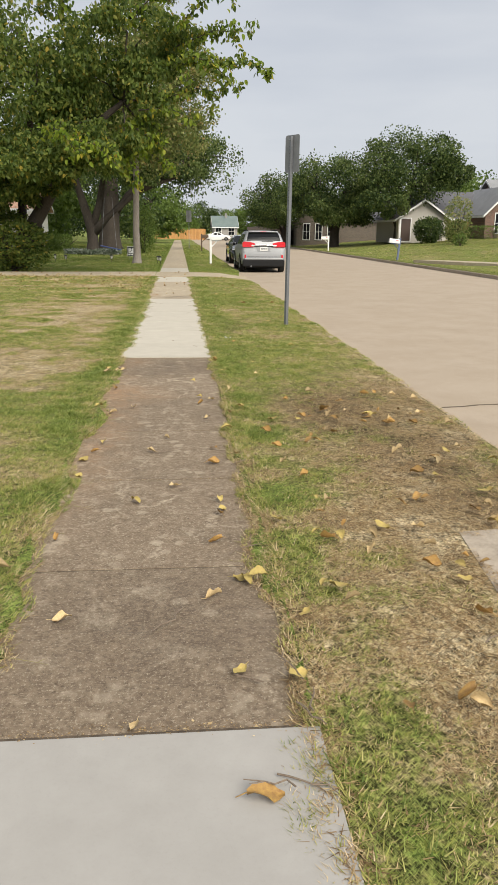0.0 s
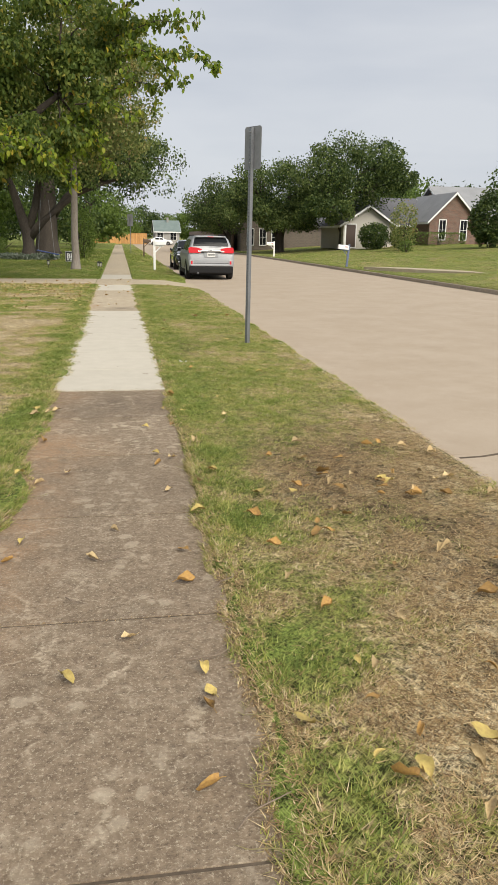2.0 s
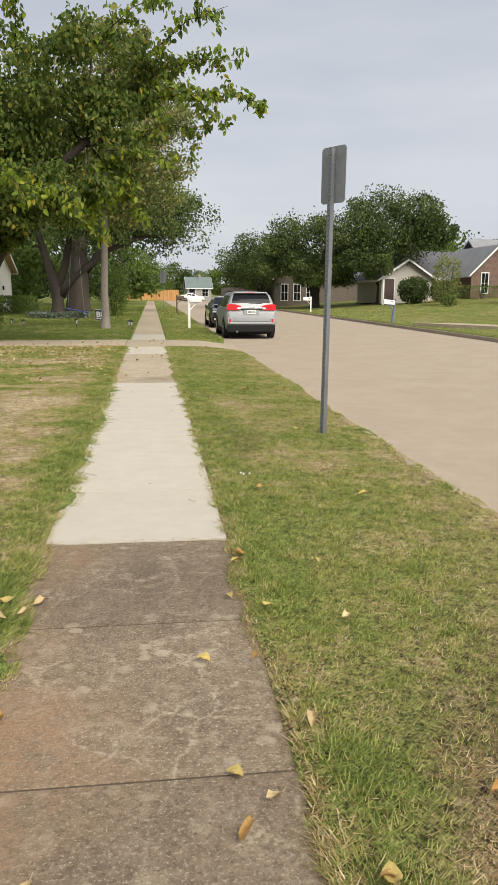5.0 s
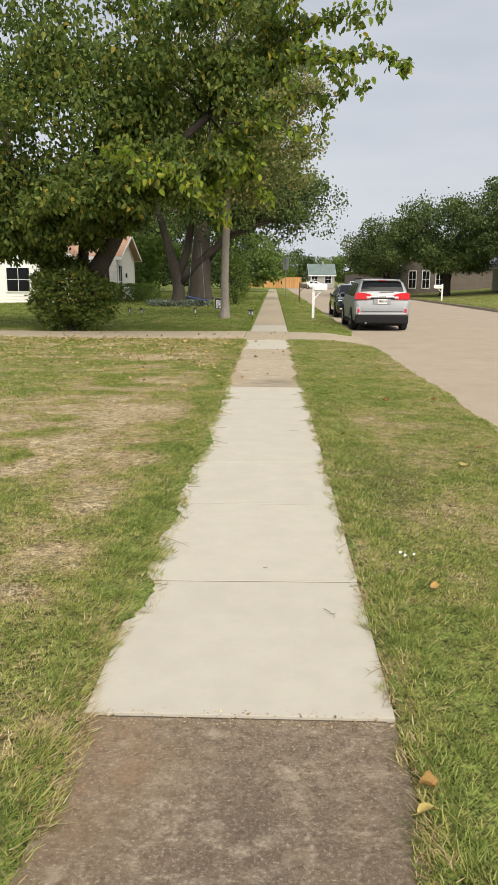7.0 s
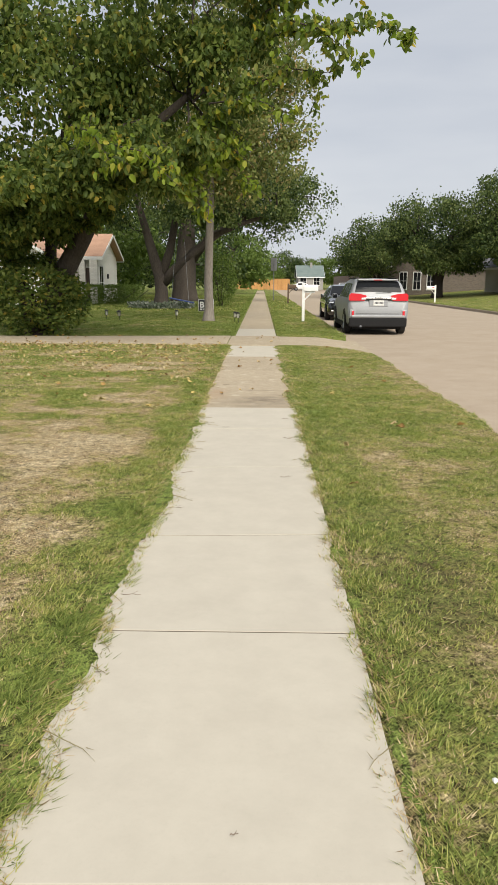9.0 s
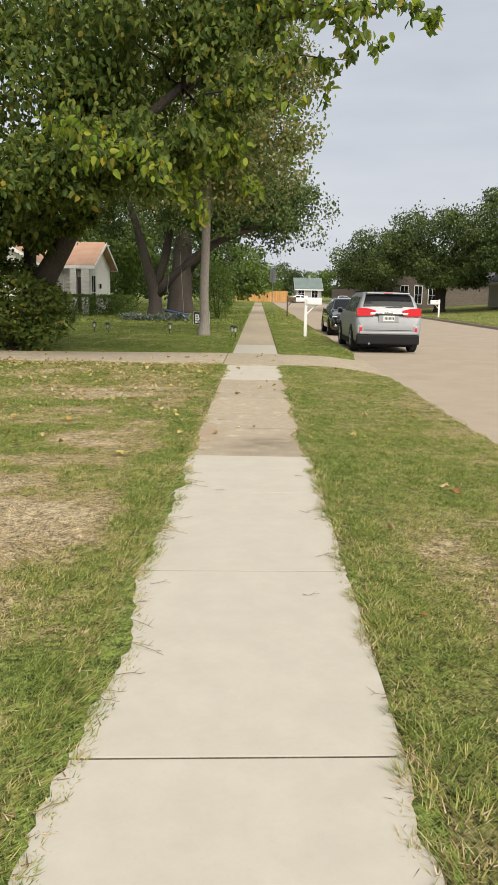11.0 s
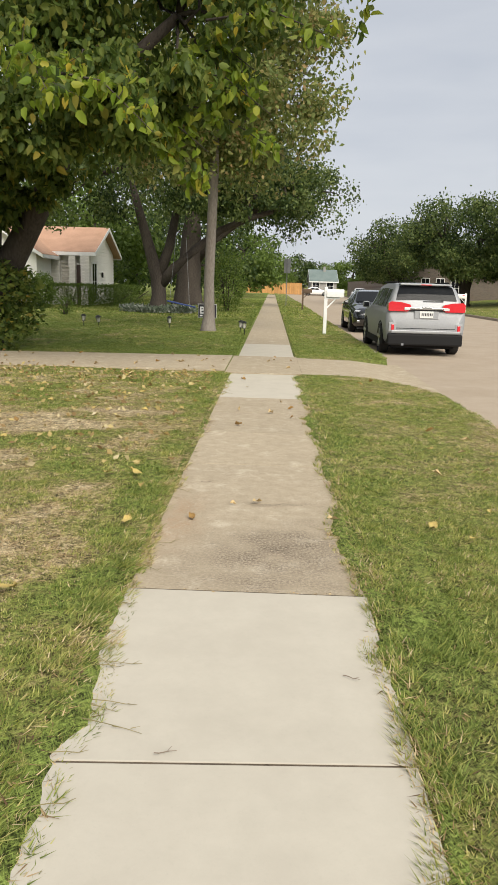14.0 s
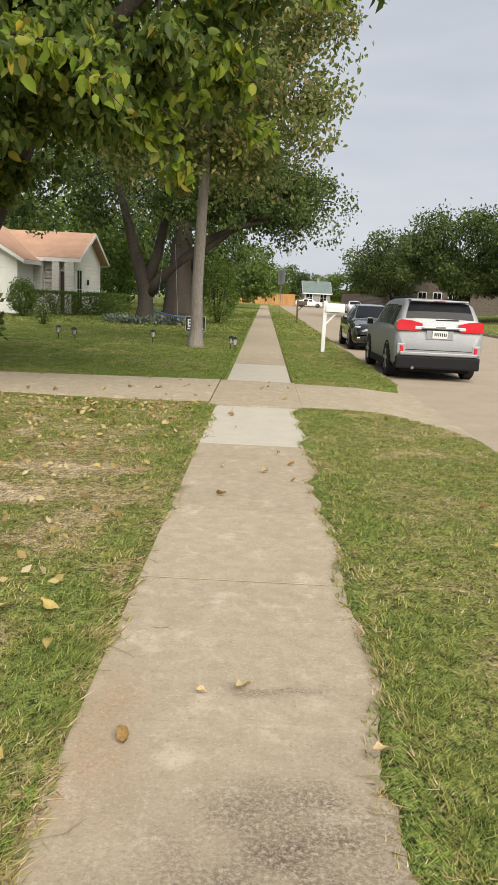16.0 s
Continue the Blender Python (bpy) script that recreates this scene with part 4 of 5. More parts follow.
def car_half(st, y, belt):
    zb, zt, wl, wb, wt = car_section(st, y)
    zbelt = min(belt, zt - 0.05)
    return [(wl * 0.9, zb), (wl, zb + 0.10), (wb, (zb + zbelt) * 0.52), (wb * 0.995, zbelt - 0.10), (wb * 0.965, zbelt), (wt, zt - 0.05), (wt * 0.9, zt - 0.005), (wt * 0.5, zt + 0.012), (0, zt + 0.018)]


def car_body(st, belt, ys):
    bm = bmesh.new()
    rows = []
    for y in ys:
        h = car_half(st, y, belt)
        rows.append([bm.verts.new((-a, y, z)) for a, z in h] + [bm.verts.new((a, y, z)) for a, z in h[-2::-1]])
    for r0, r1 in zip(rows, rows[1:]):
        for i in range(len(r0) - 1):
            bm.faces.new((r0[i], r0[i + 1], r1[i + 1], r1[i]))
        bm.faces.new((r0[-1], r0[0], r1[0], r1[-1]))
    bm.faces.new(rows[0]), bm.faces.new(rows[-1][::-1])
    bmesh.ops.recalc_face_normals(bm, faces=bm.faces)
    return bm


def side_glass(st, belt, y0, y1, sgn, lo=0.1, hi=0.86):
    bm = bmesh.new()
    rows = []
    for y in np.linspace(y0, y1, 8):
        h = car_half(st, y, belt)
        (xa, za), (xb, zb) = h[4], h[5]
        rows.append([bm.verts.new((sgn * (xa + (xb - xa) * f + 0.008), y, za + (zb - za) * f)) for f in (lo, (lo + hi) / 2, hi)])
    for r0, r1 in zip(rows, rows[1:]):
        for i in range(2):
            bm.faces.new((r0[i], r0[i + 1], r1[i + 1], r1[i]))
    return bm


def top_glass(st, belt, y0, y1, f0, off):
    """A pane across the sloping end, from y0 to y1."""
    bm = bmesh.new()
    rows = []
    for y in np.linspace(y0, y1, 6):
        zb, zt, wl, wb, wt = car_section(st, y)
        rows.append([bm.verts.new((wt * f, y + off[0], zt - 0.03 * max(0, abs(f) - 0.5) + 0.016 + off[1])) for f in np.linspace(-f0, f0, 7)])
    for r0, r1 in zip(rows, rows[1:]):
        for i in range(6):
            bm.faces.new((r0[i], r0[i + 1], r1[i + 1], r1[i]))
    return bm


def number_plate(parent, y, z, out):
    p = part("number_plate", boxed(-0.155, 0.155, y - 0.006, y + 0.006, z - 0.078, z + 0.078, 0.003), M_PLATE, parent, "white licence plate with dark marks")
    for k in range(7):
        x = -0.115 + k * 0.038
        part("plate_mark", boxed(x, x + 0.022, y + out * 0.008 - 0.002, y + out * 0.008 + 0.002, z - 0.03, z + 0.035), M_INK, p)


def suv(x, y, rz):
    c = tagged(empty("car", x, y, ROAD_Z, rz), "silver compact SUV with red tail lights parked at the kerb", "car")
    st = np.array([(0.00, .50, .80, .74, .76, .74), (0.05, .36, 1.02, .86, .89, .84), (0.10, .30, 1.22, .88, .915, .83), (0.20, .28, 1.38, .90, .92, .79), (0.36, .27, 1.60, .90, .925, .71), (0.55, .26, 1.645, .905, .925, .69),
                   (1.2, .24, 1.675, .91, .925, .68), (2.2, .24, 1.675, .91, .925, .68), (2.75, .24, 1.62, .91, .925, .69), (3.55, .24, 1.14, .91, .92, .80), (4.15, .26, 1.06, .90, .91, .78), (4.5, .30, .96, .88, .88, .74), (4.66, .36, .80, .80, .82, .66), (4.71, .42, .70, .66, .70, .55)])
    ys = sorted(set(list(st[:, 0]) + list(np.linspace(0.05, 4.6, 26))))
    body = part("body", car_body(st, 1.06, ys), M_SILVER, c, "silver painted body", smooth=True)
    part("rear_window", top_glass(st, 1.06, 0.135, 0.35, 0.86, (-0.012, 0.004)), M_GLASS, c, "dark tinted rear glass")
    part("windscreen", top_glass(st, 1.06, 2.82, 3.5, 0.86, (0.006, 0.008)), M_GLASS, c)
    for s in (-1, 1):
        for a, b in ((0.55, 1.0), (1.08, 1.95), (2.02, 2.85)):
            part("side_window", side_glass(st, 1.06, a, b, s), M_GLASS, c)
        t = part("tail_light", prism(bmesh.new(), [(s * a, z) for a, z in ((0.36, 1.12), (0.38, 1.185), (0.58, 1.235), (0.82, 1.25), (0.885, 1.21), (0.885, 1.05), (0.86, 1.03), (0.44, 1.03), (0.37, 1.07))], -0.004, 0.20), M_RED, c, "large red wrap-around tail light")
        part("reverse_lens", boxed(s * 0.385, s * 0.52, -0.02, 0.05, 1.06, 1.12, 0.012), M_CLEAR, t)
        part("bumper_reflector", boxed(s * 0.73, s * 0.80, -0.02, 0.08, 0.57, 0.73, 0.015), M_RED, c, "red bumper reflector")
        part("reflector_surround", boxed(s * 0.68, s * 0.86, -0.006, 0.07, 0.55, 0.765, 0.02), M_SILVER, c)
        m = part("door_mirror", boxed(s * 0.93, s * 1.10, 3.05, 3.17, 1.03, 1.19, 0.04), M_SILVER, c)
        part("mirror_glass", boxed(s * 0.95, s * 1.085, 3.042, 3.046, 1.05, 1.17), M_GLASS, m)
        part("roof_rail", boxed(s * 0.60, s * 0.63, 0.7, 2.6, 1.675, 1.715, 0.012), M_TRIM, c)
        part("sill", boxed(s * 0.86, s * 0.93, 0.9, 3.4, 0.2, 0.36, 0.02), M_TRIM, c)
        for yw in (0.88, 3.72):
            bm = tube(bmesh.new(), [(s * 0.905, yw + 0.40 * math.cos(a), 0.355 + 0.40 * math.sin(a)) for a in np.linspace(-0.25, math.pi + 0.25, 15)], [0.035] * 15, 6)
            part("wheel_arch", bm, M_TRIM, c)
            wheel(c, s * 0.84, yw, 0.355, s)
    part("bumper", boxed(-0.87, 0.87, -0.035, 0.3, 0.25, 0.52, 0.04), M_TRIM, c, "black plastic lower bumper")
    part("bumper_lip", boxed(-0.80, 0.80, -0.045, 0.1, 0.53, 0.60, 0.02), M_SILVER, c)
    part("garnish", boxed(-0.40, 0.40, -0.012, 0.08, 1.075, 1.125, 0.015), M_CHROME, c, "chrome tailgate bar")
    part("handle_recess", boxed(-0.42, 0.42, -0.004, 0.06, 1.045, 1.07, 0.005), M_TRIM, c, "dark tailgate handle recess")
    part("tailgate_seam", boxed(-0.80, 0.80, -0.002, 0.06, 0.635, 0.648), M_TRIM, c, "dark seam under the tailgate")
    badge = part("badge", boxed(-0.11, 0.11, -0.018, 0.05, 1.10, 1.145, 0.008), M_CHROME, c, "plain bar badge")
    part("plate_recess", boxed(-0.28, 0.28, 0.0, 0.05, 0.86, 1.06, 0.01), M_SILVER, c)
    number_plate(c, -0.01, 0.965, -1)
    part("wiper", boxed(-0.05, 0.42, 0.098, 0.115, 1.25, 1.27, 0, pose(0, 0, 0, 0, -1.5, 0)), M_TRIM, c)
    part("spoiler", boxed(-0.60, 0.60, 0.26, 0.6, 1.625, 1.665, 0.015), M_SILVER, c)
    part("brake_light", boxed(-0.12, 0.12, 0.252, 0.27, 1.632, 1.652), M_RED, c)
    bm = bmesh.new()
    tube(bm, [(-0.52, -0.045, 0.27), (-0.52, 0.25, 0.27)], [0.032, 0.032], 12)
    part("exhaust_tip", bm, M_STEEL, c)
    part("underbody", boxed(-0.72, 0.72, 0.2, 4.4, 0.17, 0.3), M_TRIM, c)
    return c


def sedan(x, y, rz, paint, label, lit=True):
    c = tagged(empty("car", x, y, ROAD_Z, rz), label, "car")
    st = np.array([(0.00, .40, .62, .62, .66, .5), (0.06, .26, .74, .76, .78, .62), (0.22, .22, .84, .86, .86, .72), (0.7, .2, .93, .89, .89, .76), (1.25, .2, 1.0, .9, .9, .78), (2.0, .2, 1.41, .9, .9, .60), (2.5, .2, 1.455, .9, .9, .59), (3.1, .2, 1.43, .9, .9, .58),
                   (3.8, .2, 1.10, .9, .9, .72), (4.4, .24, 1.05, .87, .87, .72), (4.58, .34, .92, .80, .82, .66), (4.62, .4, .8, .7, .72, .6)])
    ys = sorted(set(list(st[:, 0]) + list(np.linspace(0.06, 4.55, 24))))
    part("body", car_body(st, 0.94, ys), paint, c, smooth=True)
    part("windscreen", top_glass(st, 0.94, 1.32, 1.95, 0.88, (-0.006, 0.006)), M_GLASS, c)
    part("rear_window", top_glass(st, 0.94, 3.15, 3.72, 0.86, (0.006, 0.006)), M_GLASS, c)
    for s in (-1, 1):
        for a, b in ((1.75, 2.4), (2.47, 3.2)):
            part("side_window", side_glass(st, 0.94, a, b, s), M_GLASS, c)
        part("headlight", boxed(s * 0.46, s * 0.83, 0.03, 0.34, 0.66, 0.77, 0.03, pose(0, 0, 0, 0, 0, s * 8)), M_CLEAR, c, "clear headlight")
        part("fog_light", boxed(s * 0.58, s * 0.74, 0.02, 0.08, 0.36, 0.44, 0.02), M_CHROME, c)
        part("tail_light", boxed(s * 0.5, s * 0.83, 4.45, 4.62, 0.74, 0.88, 0.02), M_RED, c)
        part("door_mirror", boxed(s * 0.90, s * 1.06, 1.55, 1.66, 0.93, 1.07, 0.04), paint, c)
        for yw in (0.86, 3.56):
            bm = tube(bmesh.new(), [(s * 0.875, yw + 0.36 * math.cos(a), 0.32 + 0.36 * math.sin(a)) for a in np.linspace(-0.25, math.pi + 0.25, 15)], [0.035] * 15, 6)
            part("wheel_arch", bm, M_TRIM, c)
            wheel(c, s * 0.81, yw, 0.32, s)
    part("grille", boxed(-0.42, 0.42, -0.012, 0.05, 0.53, 0.64, 0.015), M_TRIM, c, "dark grille")
    part("grille_bar", boxed(-0.40, 0.40, -0.018, 0.03, 0.635, 0.655, 0.005), M_CHROME, c)
    part("air_intake", boxed(-0.50, 0.50, -0.005, 0.06, 0.28, 0.44, 0.02), M_TRIM, c)
    part("underbody", boxed(-0.7, 0.7, 0.2, 4.3, 0.14, 0.26), M_TRIM, c)
    return c


suv(3.7, 30.65, 0.0)
sedan(3.8, 39.2, 0.0, M_BLACKP, "black sedan facing the silver SUV, parked at the kerb")
sedan(9.9, 145.0, 90.0, M_WHITE, "white sedan parked far along the street")
sedan(10.8, 104.0, 0.0, M_WHITE, "white car parked on the far side of the street")


# ---- houses ----
def gable_house(house, x0, x1, y0, y1, z0, eave, ridge, wall, roof, along, over=0.45, ends=None):
    """Walls to the eaves with gables, and two roof slabs; along: the axis of the ridge."""
    bm = bmesh.new()
    if along == "y":
        prism(bm, [(x0, z0), (x1, z0), (x1, eave), ((x0 + x1) / 2, ridge), (x0, eave)], y0, y1)
    else:
        prism(bm, [(y0, z0), (y1, z0), (y1, eave), ((y0 + y1) / 2, ridge), (y0, eave)], x0, x1)
        bmesh.ops.transform(bm, matrix=Matrix(((0, 1, 0, 0), (1, 0, 0, 0), (0, 0, 1, 0), (0, 0, 0, 1))), verts=bm.verts)
        bmesh.ops.recalc_face_normals(bm, faces=bm.faces)
    part("wall", bm, wall, house)
    a0, a1, b0, b1 = (x0, x1, y0, y1) if along == "y" else (y0, y1, x0, x1)
    mid, half = (a0 + a1) / 2, (a1 - a0) / 2
    sl = (ridge - eave) / half
    for s in (-1, 1):
        bm = bmesh.new()
        e = half + over
        prism(bm, [(mid, ridge + 0.02), (mid + s * e, ridge + 0.02 - sl * e), (mid + s * e, ridge + 0.16 - sl * e), (mid, ridge + 0.18)], b0 - over, b1 + over)
        if along != "y":
            bmesh.ops.transform(bm, matrix=Matrix(((0, 1, 0, 0), (1, 0, 0, 0), (0, 0, 1, 0), (0, 0, 0, 1))), verts=bm.verts)
            bmesh.ops.recalc_face_normals(bm, faces=bm.faces)
        r = part("roof", bm, roof, house)
        bm = bmesh.new()
        for b in (b0 - over - 0.03, b1 + over):
            prism(bm, [(mid, ridge - 0.04), (mid + s * e, ridge - 0.04 - sl * e), (mid + s * e, ridge + 0.14 - sl * e), (mid, ridge + 0.16)], b, b + 0.03)
        box(bm, mid + s * e - 0.015, mid + s * e + 0.015, b0 - over, b1 + over, ridge - 0.06 - sl * e, ridge + 0.13 - sl * e)
        if along != "y":
            bmesh.ops.transform(bm, matrix=Matrix(((0, 1, 0, 0), (1, 0, 0, 0), (0, 0, 1, 0), (0, 0, 0, 1))), verts=bm.verts)
            bmesh.ops.recalc_face_normals(bm, faces=bm.faces)
        part("fascia", bm, M_WHITE, r, "white painted fascia board")


def opening(house, x, y, z, w, h, face, kind="window", frame_mat=None):
    """A window or door on a wall facing -y or +x, with a frame that stands proud and a recessed pane."""
    m = pose(x, y, z, 0, 0, 0 if face == "-y" else 90)
    o = part(kind, boxed(-w / 2, w / 2, -0.02, 0.06, 0, h, 0, m), M_GLASS if kind == "window" else M_DOOR, house)
    for a in ((-w / 2 - 0.07, -w / 2, 0, h), (w / 2, w / 2 + 0.07, 0, h), (-w / 2 - 0.07, w / 2 + 0.07, h, h + 0.08), (-w / 2 - 0.07, w / 2 + 0.07, -0.07, 0)):
        part("frame", boxed(a[0], a[1], -0.05, 0.03, a[2], a[3], 0, m), frame_mat or M_WHITE, o)
    if kind == "window":
        part("glazing_bar", boxed(-0.015, 0.015, -0.03, 0.0, 0, h, 0, m), frame_mat or M_WHITE, o)
        part("sash_rail", boxed(-w / 2, w / 2, -0.03, 0.0, h / 2 - 0.015, h / 2 + 0.015, 0, m), frame_mat or M_WHITE, o)


def siding(house, x0, x1, y, z0, z1, face, material, gable=None):
    """Lap boards on a wall."""
    k, z = 0, z0
    while z < z1 - 0.01:
        h = min(0.2, z1 - z)
        a, b = x0, x1
        if face == "-y":
            bm = bmesh.new()
            prism(bm, [(0.0, z), (-0.028, z), (-0.006, z + h), (0.0, z + h)], a, b)
            bmesh.ops.transform(bm, matrix=Matrix(((0, 1, 0, 0), (1, 0, 0, y), (0, 0, 1, 0), (0, 0, 0, 1))), verts=bm.verts)
        else:
            if gable:
                e, r, mid = gable
                if z + h > e:
                    half = (b - a) / 2 * max(0.02, 1 - (z + h - e) / (r - e))
                    a, b = mid - half, mid + half
            bm = bmesh.new()
            prism(bm, [(y, z), (y + 0.028, z), (y + 0.006, z + h), (y, z + h)], a, b)
        bmesh.ops.recalc_face_normals(bm, faces=bm.faces)
        part("siding_board", bm, material, house)
        z += h


h = tagged(empty("house", -0.5, 0, 0), "white sided single-storey house with a brown shingle roof", "house")
gable_house(h, -22.0, -9.55, 55.2, 61.6, -0.1, 2.93, 4.25, M_SIDING, M_SHING, "x")
gable_house(h, -19.6, -11.55, 52.2, 58.4, -0.1, 2.75, 5.1, M_SIDING, M_SHING, "y")
siding(h, 55.2, 61.6, -9.55, 0.0, 4.2, "+x", M_SIDING, (2.93, 4.2, 58.4))
siding(h, -19.6, -11.55, 52.2, 0.0, 2.75, "-y", M_SIDING)
for x, w in ((-11.45, 0.36), (-10.4, 0.18), (-9.68, 0.24)):
    part("porch_pillar", boxed(x - w, x + w, 54.75, 55.1, -0.1, 2.72), M_BRICKW, h, "white painted brick pillar")
for k in range(9):
    part("shutter_slat", boxed(-11.05, -10.6, 55.12, 55.16, 0.5 + k * 0.22, 0.66 + k * 0.22), M_CREAM, h, "tan louvred shutter slat")
opening(h, -10.0, 55.17, 0.0, 0.5, 2.2, "-y", "door")
opening(h, -9.52, 56.2, 0.3, 1.1, 2.0, "+x", "window")
opening(h, -15.0, 52.17, 0.7, 1.4, 1.4, "-y", "window")
part("wall_lamp", boxed(-9.50, -9.40, 58.0, 58.14, 1.55, 1.85, 0.02), M_BLACKM, h)

h = tagged(new("house"), "brown brick gabled house with a light grey roof and a porch", "house")
gable_house(h, 28.1, 32.7, 68.0, 77.0, 0.9, 3.3, 5.6, M_BRICK, M_SHINGL, "y", 0.3)
gable_house(h, 31.5, 50.0, 71.0, 81.0, 0.9, 3.7, 6.6, M_BRICK, M_SHINGL, "x")
for x in (29.35, 31.4):
    opening(h, x, 68.0, 1.6, 0.6, 1.7, "-y")
for x in (34.4, 36.4, 38.8, 41.2):
    part("porch_post", boxed(x - 0.07, x + 0.07, 69.0, 69.14, 0.95, 3.55), M_WHITE, h)
bm = bmesh.new()
prism(bm, [(68.6, 3.5), (71.2, 4.0), (71.2, 4.15), (68.6, 3.65)], 32.9, 49.5)
bmesh.ops.transform(bm, matrix=Matrix(((0, 1, 0, 0), (1, 0, 0, 0), (0, 0, 1, 0), (0, 0, 0, 1))), verts=bm.verts)
bmesh.ops.recalc_face_normals(bm, faces=bm.faces)
part("porch_roof", bm, M_SHINGL, h)
part("porch_beam", boxed(32.9, 49.5, 68.9, 69.1, 3.45, 3.6), M_WHITE, h)
for x in (35.3, 39.8):
    opening(h, x, 71.0, 1.5, 1.2, 1.5, "-y")

h = tagged(new("house"), "grey sided ranch house with a dark roof and white trim", "house")
gable_house(h, 20.6, 25.2, 70.0, 78.0, 0.6, 2.9, 4.4, M_CREAM, M_SHINGD, "y", 0.5)
gable_house(h, 23.0, 29.5, 72.0, 81.0, 0.6, 3.0, 5.4, M_CREAM, M_SHINGD, "x")
opening(h, 21.3, 69.98, 0.8, 0.9, 2.0, "-y", "door")
opening(h, 23.6, 69.98, 1.5, 1.0, 1.2, "-y")
opening(h, 26.8, 71.98, 1.5, 1.2, 1.2, "-y")
part("porch_post", boxed(20.3, 20.42, 68.6, 68.72, 0.5, 2.7), M_WHITE, h)
part("chimney", boxed(24.6, 25.6, 76, 76.8, 4.6, 6.2, 0.02), M_BRICKT, h)

h = tagged(new("house"), "tan brick house with arched windows behind the oaks", "house")
gable_house(h, 13.5, 18.6, 86.0, 96.0, 0.0, 3.1, 5.4, M_BRICKT, M_SHINGD, "y", 0.4)
gable_house(h, 17.0, 26.0, 88.0, 97.0, 0.0, 3.1, 5.2, M_BRICKT, M_SHINGD, "x")
for x in (14.6, 16.0, 17.4):
    opening(h, x, 85.98, 0.7, 0.7, 1.7, "-y")

h = tagged(new("house"), "small white house with a grey-green roof at the street's end", "house")
gable_house(h, 7.0, 11.6, 150.0, 160.0, -0.1, 2.3, 4.3, M_PALE, M_SHINGT, "x", 0.3)
for x in (7.9, 10.4):
    opening(h, x, 149.98, 0.8, 1.1, 1.4, "-y")
part("chimney", boxed(9.4, 9.8, 154, 154.5, 4.0, 5.0), M_PALE, h)

wall = tagged(new("brick_wall"), "long dark red brick garden wall far along the street", "wall", kind="structure")
part("wall_run", boxed(12.6, 13.0, 88, 140, -0.1, 2.3), M_BRICK, wall)
part("wall_run", boxed(13.0, 40.0, 110, 110.3, -0.1, 2.5), M_BRICK, wall)

f = tagged(empty("fence", 0, 150, 0), "new orange cedar board fence closing the view", "fence")
for k in range(62):
    part("board", boxed(-4.5 + k * 0.16, -4.5 + k * 0.16 + 0.15, 0, 0.03, -0.1, 1.9 + 0.03 * (k % 3)), M_FENCE, f)
for z in (0.4, 1.5):
    part("rail", boxed(-4.5, 5.4, 0.03, 0.08, z, z + 0.1), M_FENCE, f)


# ---- shrubs and garden things ----
def shrub(label, x, y, r, hgt, n, leaf, material, seed, boxy=None, name="shrub"):
    gen = np.random.default_rng(seed)
    s = tagged(empty(name, x, y, float(lawn_z(x, y)) - 0.02), label, "hedge" if boxy else "bush")
    bm = bmesh.new()
    for k in range(7):
        a = gen.random() * 6.28
        rr = r * 0.5 if not boxy else boxy[1] * 0.3
        tube(bm, [(0.05 * math.cos(a), 0.05 * math.sin(a), -0.05), (rr * 0.6 * math.cos(a), rr * 0.6 * math.sin(a), hgt * 0.45), (rr * math.cos(a), rr * math.sin(a), hgt * 0.75)], [0.03, 0.022, 0.008], 5)
    part("stem", bm, M_BARK, s)
    if boxy:
        w, d = boxy
        face = gen.integers(0, 4, n)
        u, v = gen.random(n), gen.random(n)
        p = np.stack([(u - 0.5) * w, (v - 0.5) * d, gen.random(n) * hgt], -1)
        p[face == 0, 2] = hgt
        p[face == 1, 1] = -d / 2
        p[face == 2, 0] = w / 2
        p += gen.normal(0, 0.04, (n, 3))
        p[:, 2] = np.clip(p[:, 2], 0.03, None)
    else:
        q = gen.normal(0, 1, (n, 3))
        q /= np.linalg.norm(q, axis=1, keepdims=True)
        lump = 0.75 + 0.45 * vnoise(np.arctan2(q[:, 1], q[:, 0]) * 2 + x, q[:, 2] * 3 + y, 1.0)[:, None]
        p = q * (0.55 + 0.5 * gen.random(n) ** 0.5)[:, None] * lump * np.array([r, r, hgt * 0.5]) + np.array([0, 0, hgt * 0.52])
        p[:, 2] = np.clip(p[:, 2], 0.02, None)
    leaf_soup("foliage", p, np.full(n, leaf), 0.1, material, s, gen)
    return s


shrub("clipped green box hedge in front of the white house", -10.55, 53.1, 1, 1.15, 5200, 0.08, M_HEDGE, 1, (2.2, 1.1), "hedge")
shrub("clipped green box hedge in front of the white house", -9.05, 56.4, 1, 1.12, 5200, 0.08, M_HEDGE, 2, (1.0, 4.4), "hedge")
shrub("clipped green box hedge in front of the white house", -8.95, 61.2, 1, 1.10, 3600, 0.08, M_HEDGE, 3, (1.0, 4.4), "hedge")
shrub("round dark green garden bush by the white house", -10.95, 49.4, 0.62, 1.65, 3600, 0.09, M_HEDGE, 4)
shrub("loose green shrub beside the footpath", -2.15, 51.3, 0.95, 2.9, 3000, 0.11, M_SHRUB, 5)
shrub("leafy suckers crowding the mulberry's base", TX + 0.05, TY - 0.35, 1.25, 2.1, 7500, 0.12, M_LEAF, 6)
shrub("small rose bush on the lawn", -8.1, 43.0, 0.3, 0.75, 260, 0.09, M_HEDGE, 7)
shrub("upright dark evergreen bush on the opposite lawn", 27.5, 55.0, 1.5, 4.0, 7000, 0.2, M_LEAFD, 8)
